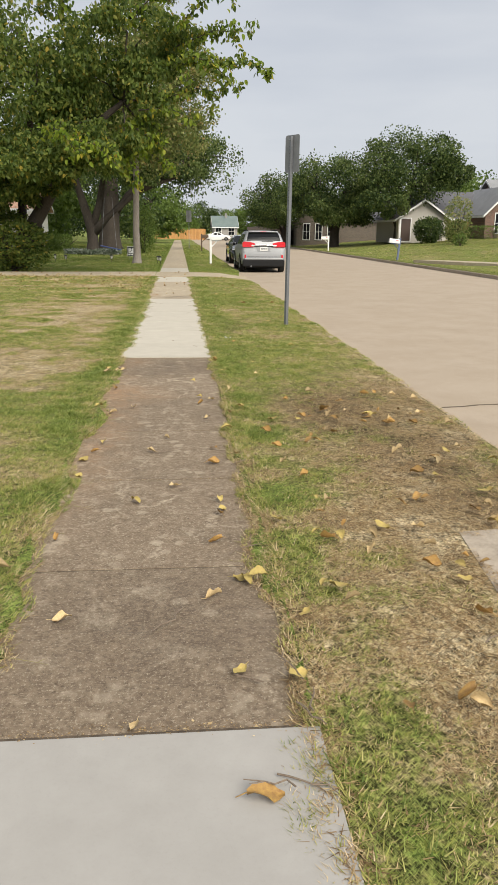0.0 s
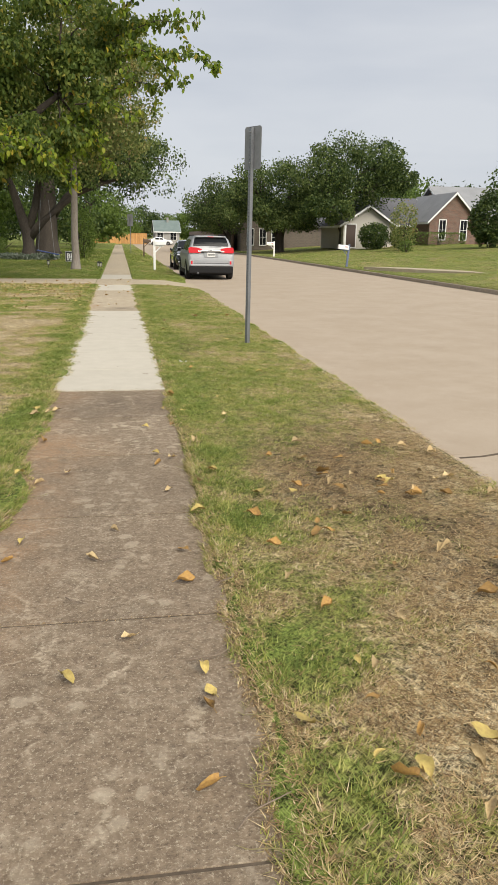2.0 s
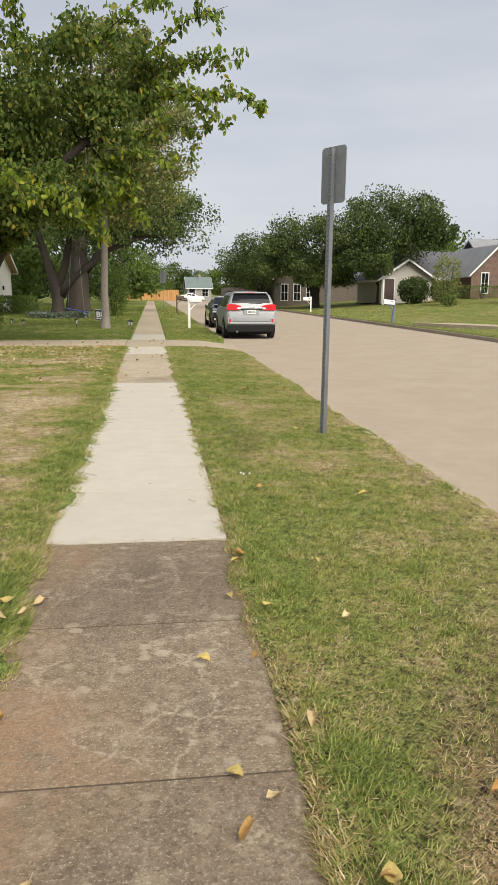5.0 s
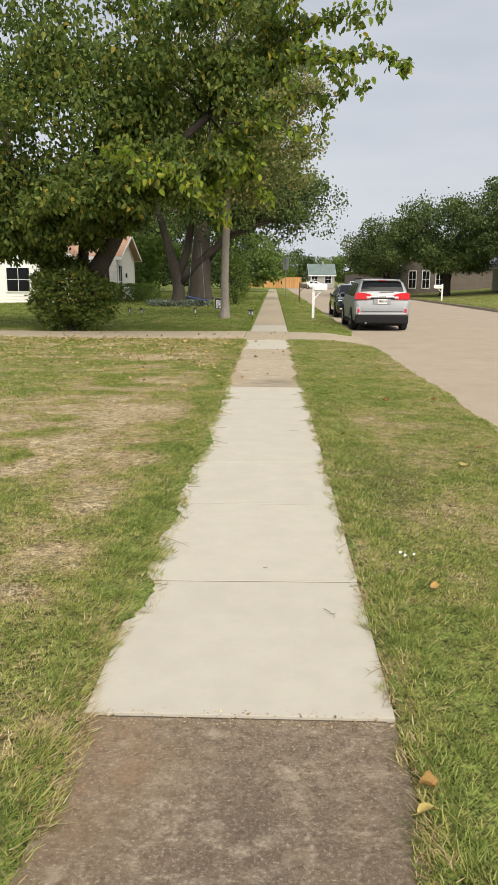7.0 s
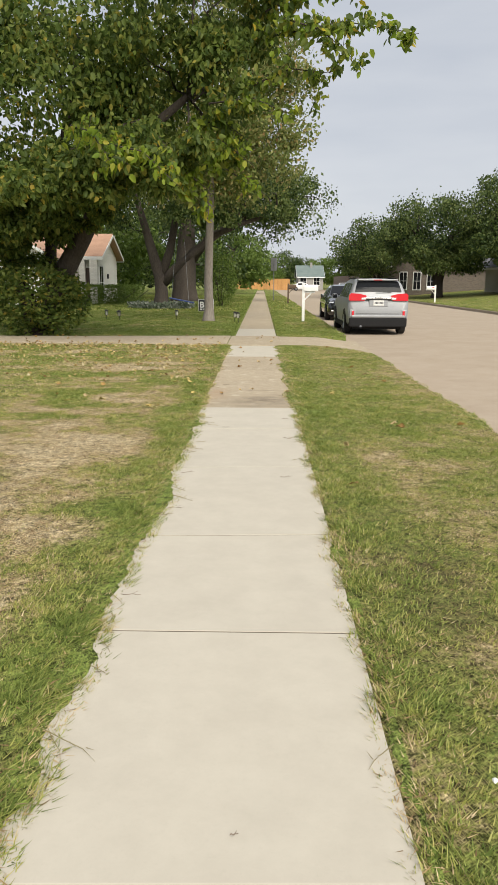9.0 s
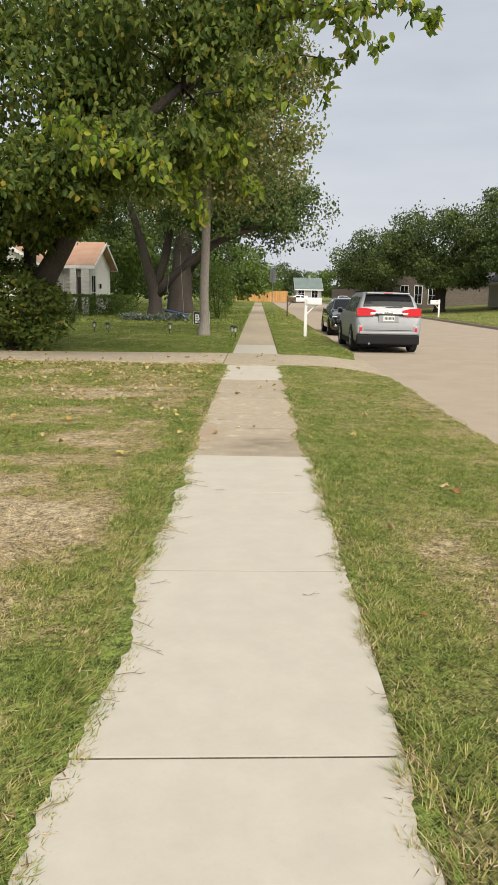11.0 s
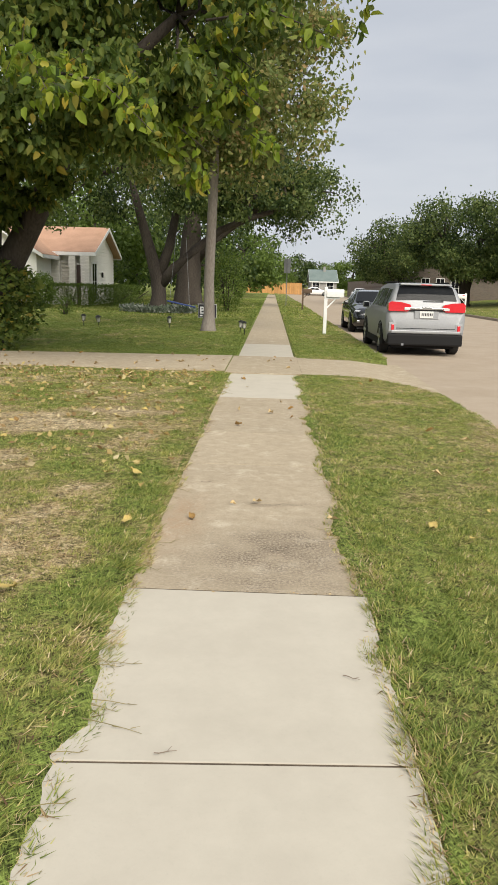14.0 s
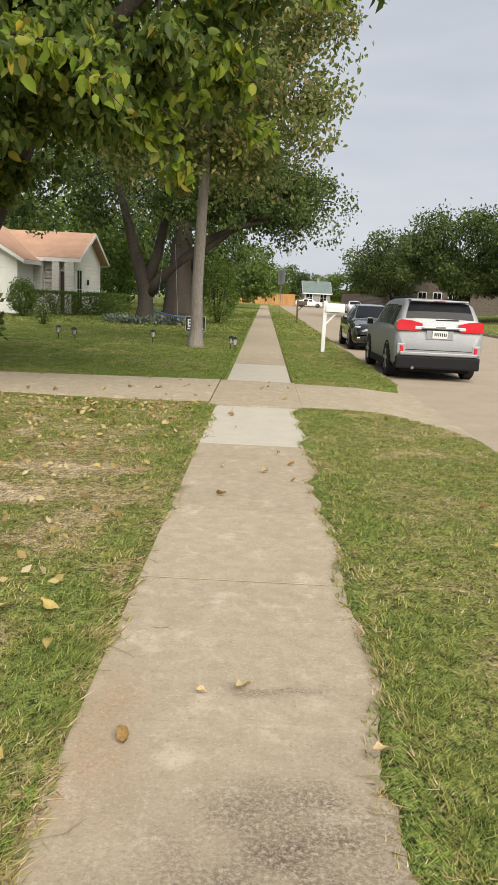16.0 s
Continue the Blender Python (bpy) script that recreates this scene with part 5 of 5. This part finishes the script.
shrub("small twiggy tree in front of the grey house", 22.6, 60.0, 1.15, 3.7, 2200, 0.16, M_LEAFR, 9)
shrub("round dark bush by the grey house", 22.6, 67.0, 1.3, 2.2, 4200, 0.18, M_LEAFD, 10)
shrub("round dark bush by the grey house", 25.0, 66.5, 1.1, 1.7, 3200, 0.18, M_LEAFD, 11)
shrub("low green bush row under the brick gable", 28.5, 66.6, 1.0, 1.1, 1600, 0.12, M_HEDGE, 12, (4.5, 1.0), "hedge")
shrub("low yellow-green weeds on the opposite lawn", 21.8, 57.0, 0.5, 1.0, 300, 0.16, M_HEDGE, 13)

gen = np.random.default_rng(31)
bed = tagged(empty("flower_bed", -5.2, 48.3, 0.0), "ring of grey-green bedding plants round the oak trunk", "flower bed", kind="stuff")
a = gen.random(2600) * 6.283
rr = 1.0 + 0.75 * gen.random(2600)
leaf_soup("plants", np.stack([rr * np.cos(a), rr * np.sin(a), gen.random(2600) * 0.28], -1), np.full(2600, 0.14), -0.6, M_FLOWER, bed, gen)

sw = tagged(empty("swing", -4.05, 47.2, 0.0), "blue plastic swing hanging from the oak on ropes", "swing")
part("seat", boxed(-0.65, 0.65, -0.14, 0.14, 0.42, 0.48, 0.02, pose(0, 0, 0, 0, 11, 0)), M_BLUE, sw, "blue plank seat")
for x in (-0.45, 0.45):
    part("rope", tube(bmesh.new(), [(x, 0, 0.47 - x * 0.18), (x * 0.5, 0.4, 3.4)], [0.008, 0.008], 5), M_STEEL, sw)

lamp0 = tagged(empty("garden_lamp", -5.56, 35.7, -0.02), "small black solar path lamp stuck in the lawn", "garden lamp", "solar lamps")
part("stake", tube(bmesh.new(), [(0, 0, -0.08), (0, 0, 0.2)], [0.008, 0.012], 6), M_BLACKM, lamp0)
bm = bmesh.new()
bmesh.ops.create_cone(bm, cap_ends=True, segments=12, radius1=0.04, radius2=0.055, depth=0.13, matrix=Matrix.Translation((0, 0, 0.27)))
part("glass", bm, M_LAMPG, lamp0, "frosted lamp glass")
for k in range(4):
    q = radians(45 + 90 * k)
    part("cage_bar", tube(bmesh.new(), [(0.05 * math.cos(q), 0.05 * math.sin(q), 0.19), (0.066 * math.cos(q), 0.066 * math.sin(q), 0.35)], [0.006, 0.006], 4), M_BLACKM, lamp0)
bm = bmesh.new()
bmesh.ops.create_cone(bm, cap_ends=True, segments=12, radius1=0.095, radius2=0.03, depth=0.055, matrix=Matrix.Translation((0, 0, 0.375)))
part("cap", bm, M_BLACKM, lamp0)
for x, y, tilt in ((-5.0, 35.3, 12), (-2.96, 35.7, 0), (-0.62, 34.0, -4), (-0.78, 34.5, 6), (-10.9, 44.0, 0), (-9.6, 40.0, 5)):
    copy_thing(lamp0, pose(x, y, -0.02, 0, tilt, 20 * x))

ys_ = tagged(empty("yard_sign", -2.15, 39.6, -0.02), "black yard sign with white letters on wire legs", "sign")
for x in (-0.22, 0.22):
    part("leg", tube(bmesh.new(), [(x, 0, -0.1), (x, 0, 0.35)], [0.005, 0.005], 5), M_STEEL, ys_)
board = part("board", boxed(-0.31, 0.31, -0.006, 0.006, 0.22, 0.68), M_INK, ys_, "black board with the letters BE")
part("border", boxed(-0.325, 0.325, 0.007, 0.012, 0.205, 0.695), M_WHITE, ys_)
cu = bpy.data.curves.new("letters", "FONT")
cu.body, cu.size, cu.extrude, cu.offset = "BE", 0.34, 0.002, 0.008
tmp = new("letters", cu)
letters = bpy.data.meshes.new_from_object(tmp.evaluated_get(bpy.context.evaluated_depsgraph_get()))
bpy.data.objects.remove(tmp)
letters.materials.clear()
letters.materials.append(M_WHITE)
lo = new("letters", letters)
lo.parent, lo.matrix_basis = board, pose(-0.27, -0.009, 0.36, 90, 0, 0)
for k in range(4):
    part("text_bar", boxed(-0.26 + k * 0.14, -0.16 + k * 0.14, -0.01, -0.007, 0.265, 0.315), M_WHITE, board)


# ---- grass, fallen leaves, twigs ----
def edge_left(y):
    return PATH_L + 0.045 + 0.05 * np.exp(-((y - 12.8) / 1.4) ** 2) - 0.03 * np.clip((y - 15.9) * 2, 0, 1) + 0.17 * (vnoise(y, y * 0 + 3, 1.2) - 0.5) + 0.10 * (vnoise(y, y * 0 + 9, 4.5) - 0.5)


def edge_right(y):
    return PATH_R - 0.025 - 0.05 * np.clip((y - 15.9) * 2, 0, 1) - 0.10 * (vnoise(y, y * 0 + 13, 1.4) - 0.5) + 0.08 * (vnoise(y, y * 0 + 19, 5.0) - 0.5)


g_edge = np.random.default_rng(41)
# soil that has crept over the edges of the footpath
for fn, outer, sgn in ((edge_left, PATH_L - 0.05, 1), (edge_right, PATH_R + 0.05, -1)):
    yy = np.arange(0.96, 24.6, 0.04)
    inner = fn(yy) - sgn * 0.045 + g_edge.normal(0, 0.008, len(yy))
    inner = np.maximum(inner, PATH_L - 0.03) if sgn > 0 else np.minimum(inner, PATH_R + 0.03)
    vv = np.concatenate([np.stack([np.full_like(yy, outer), yy, np.full_like(yy, 0.010)], -1), np.stack([inner - sgn * 0.02, yy, np.full_like(yy, 0.014)], -1), np.stack([inner, yy, np.full_like(yy, 0.0)], -1)])
    m = len(yy)
    q = np.arange(m - 1)
    ff = np.concatenate([np.stack([q, q + 1, q + 1 + m, q + m], -1), np.stack([q + m, q + 1 + m, q + 1 + 2 * m, q + 2 * m], -1)])
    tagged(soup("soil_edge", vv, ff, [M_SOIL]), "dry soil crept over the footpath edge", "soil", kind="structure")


def grass(name, x0, x1, y0, y1, density, height, width, label, seed, keep=None, flat=False):
    gen = np.random.default_rng(seed)
    n = int((x1 - x0) * (y1 - y0) * density)
    x, y = x0 + (x1 - x0) * gen.random(n), y0 + (y1 - y0) * gen.random(n)
    if not flat:
        m = max(1, n // 13)
        pick = gen.integers(0, m, n)
        shade = gen.normal(0, 0.17, m)[pick]
        x, y = x[:m][pick] + gen.normal(0, 3.2 * width, n), y[:m][pick] + gen.normal(0, 3.2 * width, n)
    ok = np.ones(n, bool)
    edge_l, edge_r = edge_left(y), edge_right(y)
    ok &= (x < edge_l) | (x > edge_r) | (y > 31)
    ok &= ~((y > 24.75 + 0.1 * (vnoise(x, y * 0, 2) - .5)) & (y < 27.5) & (x < 0))
    ok &= ~((x > 0.5) & (x < 3) & (y > apron_near(x) - 0.02) & (y < apron_far(x) + 0.02))
    ok &= ~((x < -0.6) & (y < 0.9))
    ok &= ~((x > 1.52 + 0.3 * vnoise(x, y, 3)) & (x < 2.5) & (y > 0.7) & (y < 2.25 + 0.3 * vnoise(x, y, 4)))
    ok &= (x < -0.56) | (x > 0.62) | (y < 24.7)
    ok &= (x < KERB_L + 0.01 + 0.10 * (vnoise(y, y * 0 + 23, 2.5) - 0.3)) | (x > KERB_R + 0.08)
    d = dryness(x, y)
    rot = rottenness(x, y)
    if not flat:
        ok &= gen.random(n) > np.clip((d - 0.50) * 3.0, 0, 0.80)
        ok &= gen.random(n) > 0.6 * rot
    ok &= gen.random(n) < 0.12 + 1.5 * vnoise(x + 5, y, 8.0) * (0.55 + 0.9 * vnoise(x, y + 9, 17.0))
    if keep is not None:
        ok &= keep(x, y)
    if flat:
        near = np.exp(-(((x - PATH_L) / 0.07) ** 2)) + np.exp(-(((x - PATH_R) / 0.07) ** 2))
        ok &= gen.random(n) < np.clip((d - 0.42) * 4.0, 0.06, 1.0) + near
    shade = shade[ok] if not flat else 0.0
    x, y, d = x[ok], y[ok], d[ok]
    n = len(x)
    z = np.where((x > PATH_L) & (x < PATH_R), 0.002, np.where((x > KERB_L - 0.05) & (x < KERB_L + 0.1), -0.032, lawn_z(x, y)))
    tuft = 0.5 * vnoise(x, y, 3.5) + 0.5 * vnoise(x + 11, y, 11.0)
    h = height * (0.5 + 0.9 * gen.random(n)) * (0.35 + 1.3 * tuft) * np.clip(1.45 - 1.05 * d, 0.5, 1.4)
    edge = np.exp(-(((x + 0.56) / 0.14) ** 2)) + np.exp(-(((x - 0.63) / 0.14) ** 2))
    h = h * (1 + 0.5 * edge)
    az = gen.random(n) * 6.283
    lean = 0.25 + 1.15 * gen.random(n)
    lx = np.cos(az) * lean - 0.5 * np.exp(-(((x - 0.60) / 0.10) ** 2)) + 0.5 * np.exp(-(((x + 0.53) / 0.10) ** 2))
    ly = np.sin(az) * lean
    if flat:
        lx, ly, h = np.cos(az), np.sin(az), height * (0.4 + 0.8 * gen.random(n))
        z = z + 0.012 * gen.random(n)
    s = np.stack([-np.sin(az + 0.6), np.cos(az + 0.6), np.zeros(n)], -1) * (width * (0.6 + 0.8 * gen.random(n)))[:, None] * 0.5
    p = np.stack([x, y, z - 0.004], -1)
    tip = p + np.stack([lx * h, ly * h, h * (0.12 if flat else 0.75)], -1)
    v = np.stack([p - s, p + s, tip], 1).reshape(-1, 3)
    r = d + shade + gen.normal(0, 0.09, n) + 0.3 * (vnoise(x + 3, y + 8, 10.0) - 0.5)
    rim = np.exp(-(((x - PATH_L) / 0.05) ** 2)) + np.exp(-(((x - PATH_R) / 0.05) ** 2))
    r = r + 0.3 * rim * (gen.random(n) < 0.5)
    idx = np.where(r > 0.62, 3, np.where(r > 0.49, 2, np.where(r > 0.31, 1, 0)))
    g = soup(name, v, np.arange(3 * n).reshape(-1, 3), [M_THATCH] if flat else [M_DEEP, M_GREEN, M_MID, M_DRY], None if flat else idx)
    return tagged(g, label, "grass", kind="stuff")


LAT = "dead straw thatch lying flat between the grass blades"
LAB = "short mown lawn grass, green with straw-coloured patches"
grass("grass", -2.6, 2.9, -0.2, 9.0, 15000, 0.021, 0.0052, LAB, 1)
grass("grass", -2.8, 2.9, 9.0, 18.0, 12500, 0.022, 0.0060, LAB, 2)
grass("grass", -9.0, -2.6, 3.0, 18.0, 2200, 0.030, 0.011, LAB, 3)
grass("grass", -9.0, 2.9, 18.0, 29.0, 3600, 0.022, 0.009, LAB, 4)
grass("grass", -9.0, 2.9, 29.0, 45.0, 1300, 0.024, 0.016, LAB, 5)
grass("grass", -16.0, 2.9, 45.0, 85.0, 170, 0.05, 0.055, LAB, 6)
grass("grass", -20.0, -9.0, 14.0, 45.0, 380, 0.045, 0.03, LAB, 7)
grass("grass", 12.2, 34.0, 16.0, 68.0, 130, 0.035, 0.035, LAB, 8, lambda x, y: ~((x > 12.3) & (np.abs((x - 12.9) + (y - 37) * 0.70) < 0.75) & (x < 22.6)))

grass("thatch", 0.55, 2.5, -0.2, 6.5, 9000, 0.045, 0.0045, LAT, 13, None, True)
grass("thatch", -3.0, 2.6, -0.2, 9.0, 5200, 0.05, 0.0045, LAT, 11, None, True)
grass("thatch", -3.0, 2.6, 9.0, 22.0, 2600, 0.055, 0.0065, LAT, 12, None, True)


def fallen_mesh(seed, material, curl):
    gen = np.random.default_rng(seed)
    bm = bmesh.new()
    n, rows = 7, []
    for i in range(n):
        t = i / (n - 1)
        w = (0.34 + 0.05 * math.sin(9 * t + seed)) * math.sin(math.pi * min(1, t * 0.94 + 0.05)) ** 0.75
        row = []
        for j in range(5):
            u = (j - 2) / 2
            zz = curl * w * (0.75 * u * u + 0.45 * u * math.sin(4 * t + seed)) + 0.10 * math.sin(t * 4 + seed) + gen.normal(0, 0.035)
            row.append(bm.verts.new((u * w * (1 - 0.3 * curl * abs(u)), t - 0.5, zz + 0.05)))
        rows.append(row)
    for r0, r1 in zip(rows, rows[1:]):
        for j in range(4):
            bm.faces.new((r0[j], r0[j + 1], r1[j + 1], r1[j]))
    tube(bm, [(0, -0.47, 0.06 + 0.12 * math.sin(seed)), (0.03, -0.8, 0.05)], [0.018, 0.012], 4)
    lowest = min(v.co.z for v in bm.verts)
    for v in bm.verts:
        v.co.z -= lowest
    me = bpy.data.meshes.new("fallen_leaf")
    bm.to_mesh(me)
    bm.free()
    me.materials.append(material)
    me.shade_smooth()
    return me


FALLEN = [fallen_mesh(1, M_FALL, 0.5), fallen_mesh(2, M_FALL, 1.1), fallen_mesh(3, M_FALLY, 0.25), fallen_mesh(4, M_FALLB, 0.8), fallen_mesh(5, M_FALLB, 1.3), fallen_mesh(6, M_FALLY, 0.7)]
TELL = ["curled golden-brown fallen leaf", "curled golden-brown fallen leaf", "flat yellow fallen leaf", "pale dry curled fallen leaf", "pale dry curled fallen leaf", "yellow-green fallen leaf"]
gen = np.random.default_rng(77)


def drop_leaf(x, y, size, kind):
    on_path = -0.45 < x < 0.5 or (24.9 < y < 27.3 and x < 2.4)
    z = ((0.014 if y < 0.92 else 0.027 if y > 24.7 else 0.010) if on_path else float(lawn_z(x, y)) + 0.03)
    ob = new("fallen_leaf", FALLEN[kind])
    ob.matrix_world = pose(x, y, z, gen.normal(0, 9) if not on_path else 0, gen.normal(0, 9) if not on_path else 0, gen.random() * 360) @ Matrix.Scale(size * 0.8, 4)
    tagged(ob, TELL[kind] + (" on the concrete" if on_path else " lying in the grass"), "leaf", "fallen leaves")


for _ in range(125):
    drop_leaf(0.65 + 1.75 * gen.random() ** 0.8, 0.7 + 5.2 * gen.random() ** 1.2, 0.055 + 0.06 * gen.random(), int(gen.choice([0, 0, 1, 1, 2, 3, 3, 4, 4, 5])))
for _ in range(24):
    drop_leaf(0.52 + 0.12 * gen.normal(), 0.9 + 7 * gen.random(), 0.07 + 0.04 * gen.random(), int(gen.integers(0, 6)))
for _ in range(14):
    drop_leaf(-0.5 + 0.1 * gen.normal(), 0.9 + 7 * gen.random(), 0.07 + 0.04 * gen.random(), int(gen.integers(0, 6)))
for x, y, s, k in ((0.42, 0.62, 0.13, 0), (0.05, 0.95, 0.07, 3), (-0.05, 2.95, 0.10, 5), (0.16, 3.2, 0.08, 3), (0.42, 2.95, 0.09, 5), (0.0, 3.95, 0.09, 3), (0.43, 4.0, 0.08, 0), (-0.2, 5.3, 0.09, 3), (0.42, 4.9, 0.07, 3), (0.1, 4.3, 0.06, 4), (-0.35, 4.2, 0.08, 5), (0.05, 17.55, 0.09, 3), (-0.33, 17.2, 0.09, 0), (0.5, 17.15, 0.09, 3), (-0.1, 17.5, 0.05, 4)):
    drop_leaf(x, y, s, k)
for _ in range(26):
    drop_leaf(0.7 + 1.6 * gen.random(), 6 + 18 * gen.random(), 0.07 + 0.04 * gen.random(), int(gen.integers(0, 6)))
for _ in range(14):
    drop_leaf(-0.3 + 0.8 * gen.random(), 19.5 + 8 * gen.random(), 0.06 + 0.04 * gen.random(), int(gen.choice([3, 4, 1])))
for _ in range(26):
    drop_leaf(-0.6 - 5 * gen.random(), 24.9 + 2.3 * gen.random(), 0.07 + 0.05 * gen.random(), int(gen.choice([1, 3, 4])))
for _ in range(48):
    drop_leaf(-0.6 - 2.4 * gen.random(), 15.5 + 9 * gen.random(), 0.08 + 0.05 * gen.random(), int(gen.choice([2, 2, 3, 5, 0])))
# the thick litter under the mulberry
n = 1500
px, py = -0.7 - 6.5 * gen.random(n), 24.6 - 6.5 * gen.random(n) ** 1.6
p = np.stack([px, py, lawn_z(px, py) + 0.03 + 0.02 * gen.random(n)], -1)
M_LITTER = leaf_mat("leaf_litter", [(0.0, (0.22, 0.14, 0.06)), (0.4, (0.38, 0.28, 0.10)), (0.8, (0.46, 0.37, 0.16)), (1.0, (0.50, 0.42, 0.27))], 0.2)
tagged(leaf_soup("leaf_litter", p, np.full(n, 0.06), 0.0, M_LITTER, None, gen), "scattered yellow leaves on the lawn under the mulberry", "leaves", kind="stuff")


def twig(x, y, length, rz, r=0.0028):
    g2 = np.random.default_rng(int(abs(x * 1000 + y * 77)))
    pts = [Vector((t * length, g2.normal(0, 0.05) * length, r + 0.004 + 0.006 * g2.random())) for t in np.linspace(0, 1, 6)]
    bm = tube(bmesh.new(), pts, [r, r, r * 0.9, r * 0.8, r * 0.7, r * 0.4], 6)
    k = pts[3]
    tube(bm, [k, k + Vector((0.25 * length, 0.18 * length, 0.006))], [r * 0.6, r * 0.3], 5)
    ob = obj("twig", bm, M_TWIG)
    on = -0.45 < x < 0.5
    ob.matrix_world = pose(x, y, (0.013 if y < 0.92 else 0.009) if on else float(lawn_z(x, y)) + 0.025, 0, 0, rz)
    tagged(ob, "dry brown fallen twig" + (" on the concrete" if on else " in the grass edge"), "twig", "fallen twigs")


for x, y, L, rz in ((0.42, 2.2, 0.22, 35), (0.36, 3.0, 0.2, 20), (0.56, 1.0, 0.16, -60), (0.60, 0.95, 0.14, 80), (0.46, 0.7, 0.2, -25), (0.5, 0.62, 0.16, 160), (0.12, 1.5, 0.28, 70), (0.05, 3.9, 0.13, 30), (-0.1, 3.55, 0.12, -40), (0.36, 4.75, 0.14, 40), (0.47, 1.15, 0.12, 150), (1.3, 1.3, 0.25, 40), (1.5, 1.1, 0.22, 60), (0.388, 8.86, 0.20, -64), (0.60, 1.12, 0.20, 105), (0.52, 3.52, 0.18, 50), (1.45, 1.25, 0.26, -40), (0.1, 9.35, 0.05, 10), (-0.42, 12.2, 0.25, 15), (-0.45, 12.0, 0.2, -20), (-0.42, 13.1, 0.22, 10), (0.32, 13.0, 0.2, 10), (0.38, 14.4, 0.18, -20), (-0.45, 10.8, 0.2, 5), (-0.2, 14.9, 0.15, 20), (0.4, 15.4, 0.15, -30), (-0.35, 18.0, 0.2, -10), (0.2, 3.1, 0.1, 60)):
    twig(x, y, L * (0.45 if y > 8 else 0.9), rz, 0.0016 if y > 8 else 0.0030)

# a dark crack that runs out across the road from the kerb
crack = tagged(new("road_crack"), "dark ragged crack across the concrete road", "crack", kind="structure")
g3 = np.random.default_rng(9)
px, py = KERB_L + 0.25, 5.9
for k in range(9):
    qx, qy = px + 0.16 + 0.05 * g3.random(), py + g3.normal(0.01, 0.05)
    wd = 0.010 + 0.008 * g3.random()
    part("crack_piece", slab_poly(bmesh.new(), [(px, py - wd), (qx, qy - wd), (qx, qy + wd), (px, py + wd)], ROAD_Z - 0.01, ROAD_Z + 0.003), M_JOINT, crack)
    px, py = qx, qy


# straw and grit caught along the joints between old and new concrete, and grass runners lying over the edges
def crumbs(y, spread, n, seed):
    g = np.random.default_rng(seed)
    x, yy = PATH_L + 0.02 + (PATH_R - PATH_L - 0.04) * g.random(n), y + g.normal(0, spread, n)
    top = np.where(yy < 0.92, 0.0125, np.where((yy > 8.0) & (yy < 16.13), 0.0085, 0.0005))
    p = np.stack([x, yy, top + 0.002], -1)
    ob = leaf_soup("joint_crumbs", p, np.where(g.random(n) < 0.06, 0.02, 0.008), 0.0, M_THATCH, None, g)
    v = np.empty(len(ob.data.vertices) * 3, np.float32)
    ob.data.vertices.foreach_get("co", v)
    v = v.reshape(-1, 3)
    k = len(v) // n
    base = np.repeat(top, k)
    v[:, 2] = base + 0.001 + np.abs(v[:, 2] - base) * 0.25
    ob.data.vertices.foreach_set("co", v.ravel())
    tagged(ob, "dry straw and grit caught in the concrete joint", "debris", kind="stuff")


crumbs(0.94, 0.02, 420, 3)
crumbs(7.985, 0.022, 420, 4)
crumbs(16.14, 0.012, 160, 5)
crumbs(3.37, 0.012, 90, 6)

g4 = np.random.default_rng(52)
bm = bmesh.new()
for k in range(130):
    left = g4.random() < 0.65
    y0 = 1.2 + 22 * g4.random()
    x0 = float(edge_left(np.array(y0))) - 0.06 if left else float(edge_right(np.array(y0))) + 0.06
    top = 0.008 if 8.0 < y0 < 16.13 else 0.0
    run = (0.07 + 0.13 * g4.random() ** 2) * (1 if left else -0.75)
    bend = g4.normal(0, 0.06)
    tube(bm, [(x0, y0, top + 0.022), (x0 + run * 0.4, y0 + bend * 0.6, top + 0.016), (x0 + run * 0.75, y0 + bend, top + 0.006), (x0 + run, y0 + bend * 1.7, top + 0.003)], [0.0016, 0.0014, 0.0011, 0.0005], 4)
    for f in (0.5, 0.8):
        q = Vector((x0 + run * f, y0 + bend * f * 1.2, top + 0.008))
        tube(bm, [q, q + Vector((run * 0.15, g4.normal(0, 0.03), 0.006))], [0.0014, 0.0004], 4)
tagged(obj("grass_runner", bm, M_RUN), "thin brown-green grass runners lying over the footpath edge", "grass", kind="stuff")

for x, y in ((0.861, 9.509), (0.843, 9.555), (0.913, 9.531)):
    fl = tagged(empty("clover_flower", x, y, float(lawn_z(x, y))), "small white clover flower in the grass", "flower", "clover flowers")
    part("stem", tube(bmesh.new(), [(0, 0, -0.005), (0.002, 0, 0.03)], [0.0015, 0.001], 5), M_GREEN, fl)
    bm = bmesh.new()
    bmesh.ops.create_icosphere(bm, subdivisions=2, radius=0.008, matrix=Matrix.Translation((0.002, 0, 0.036)))
    for v in bm.verts:
        v.co += (v.co - Vector((0.002, 0, 0.036))) * float(g4.normal(0, 0.2))
    part("head", bm, M_WHITE, fl)
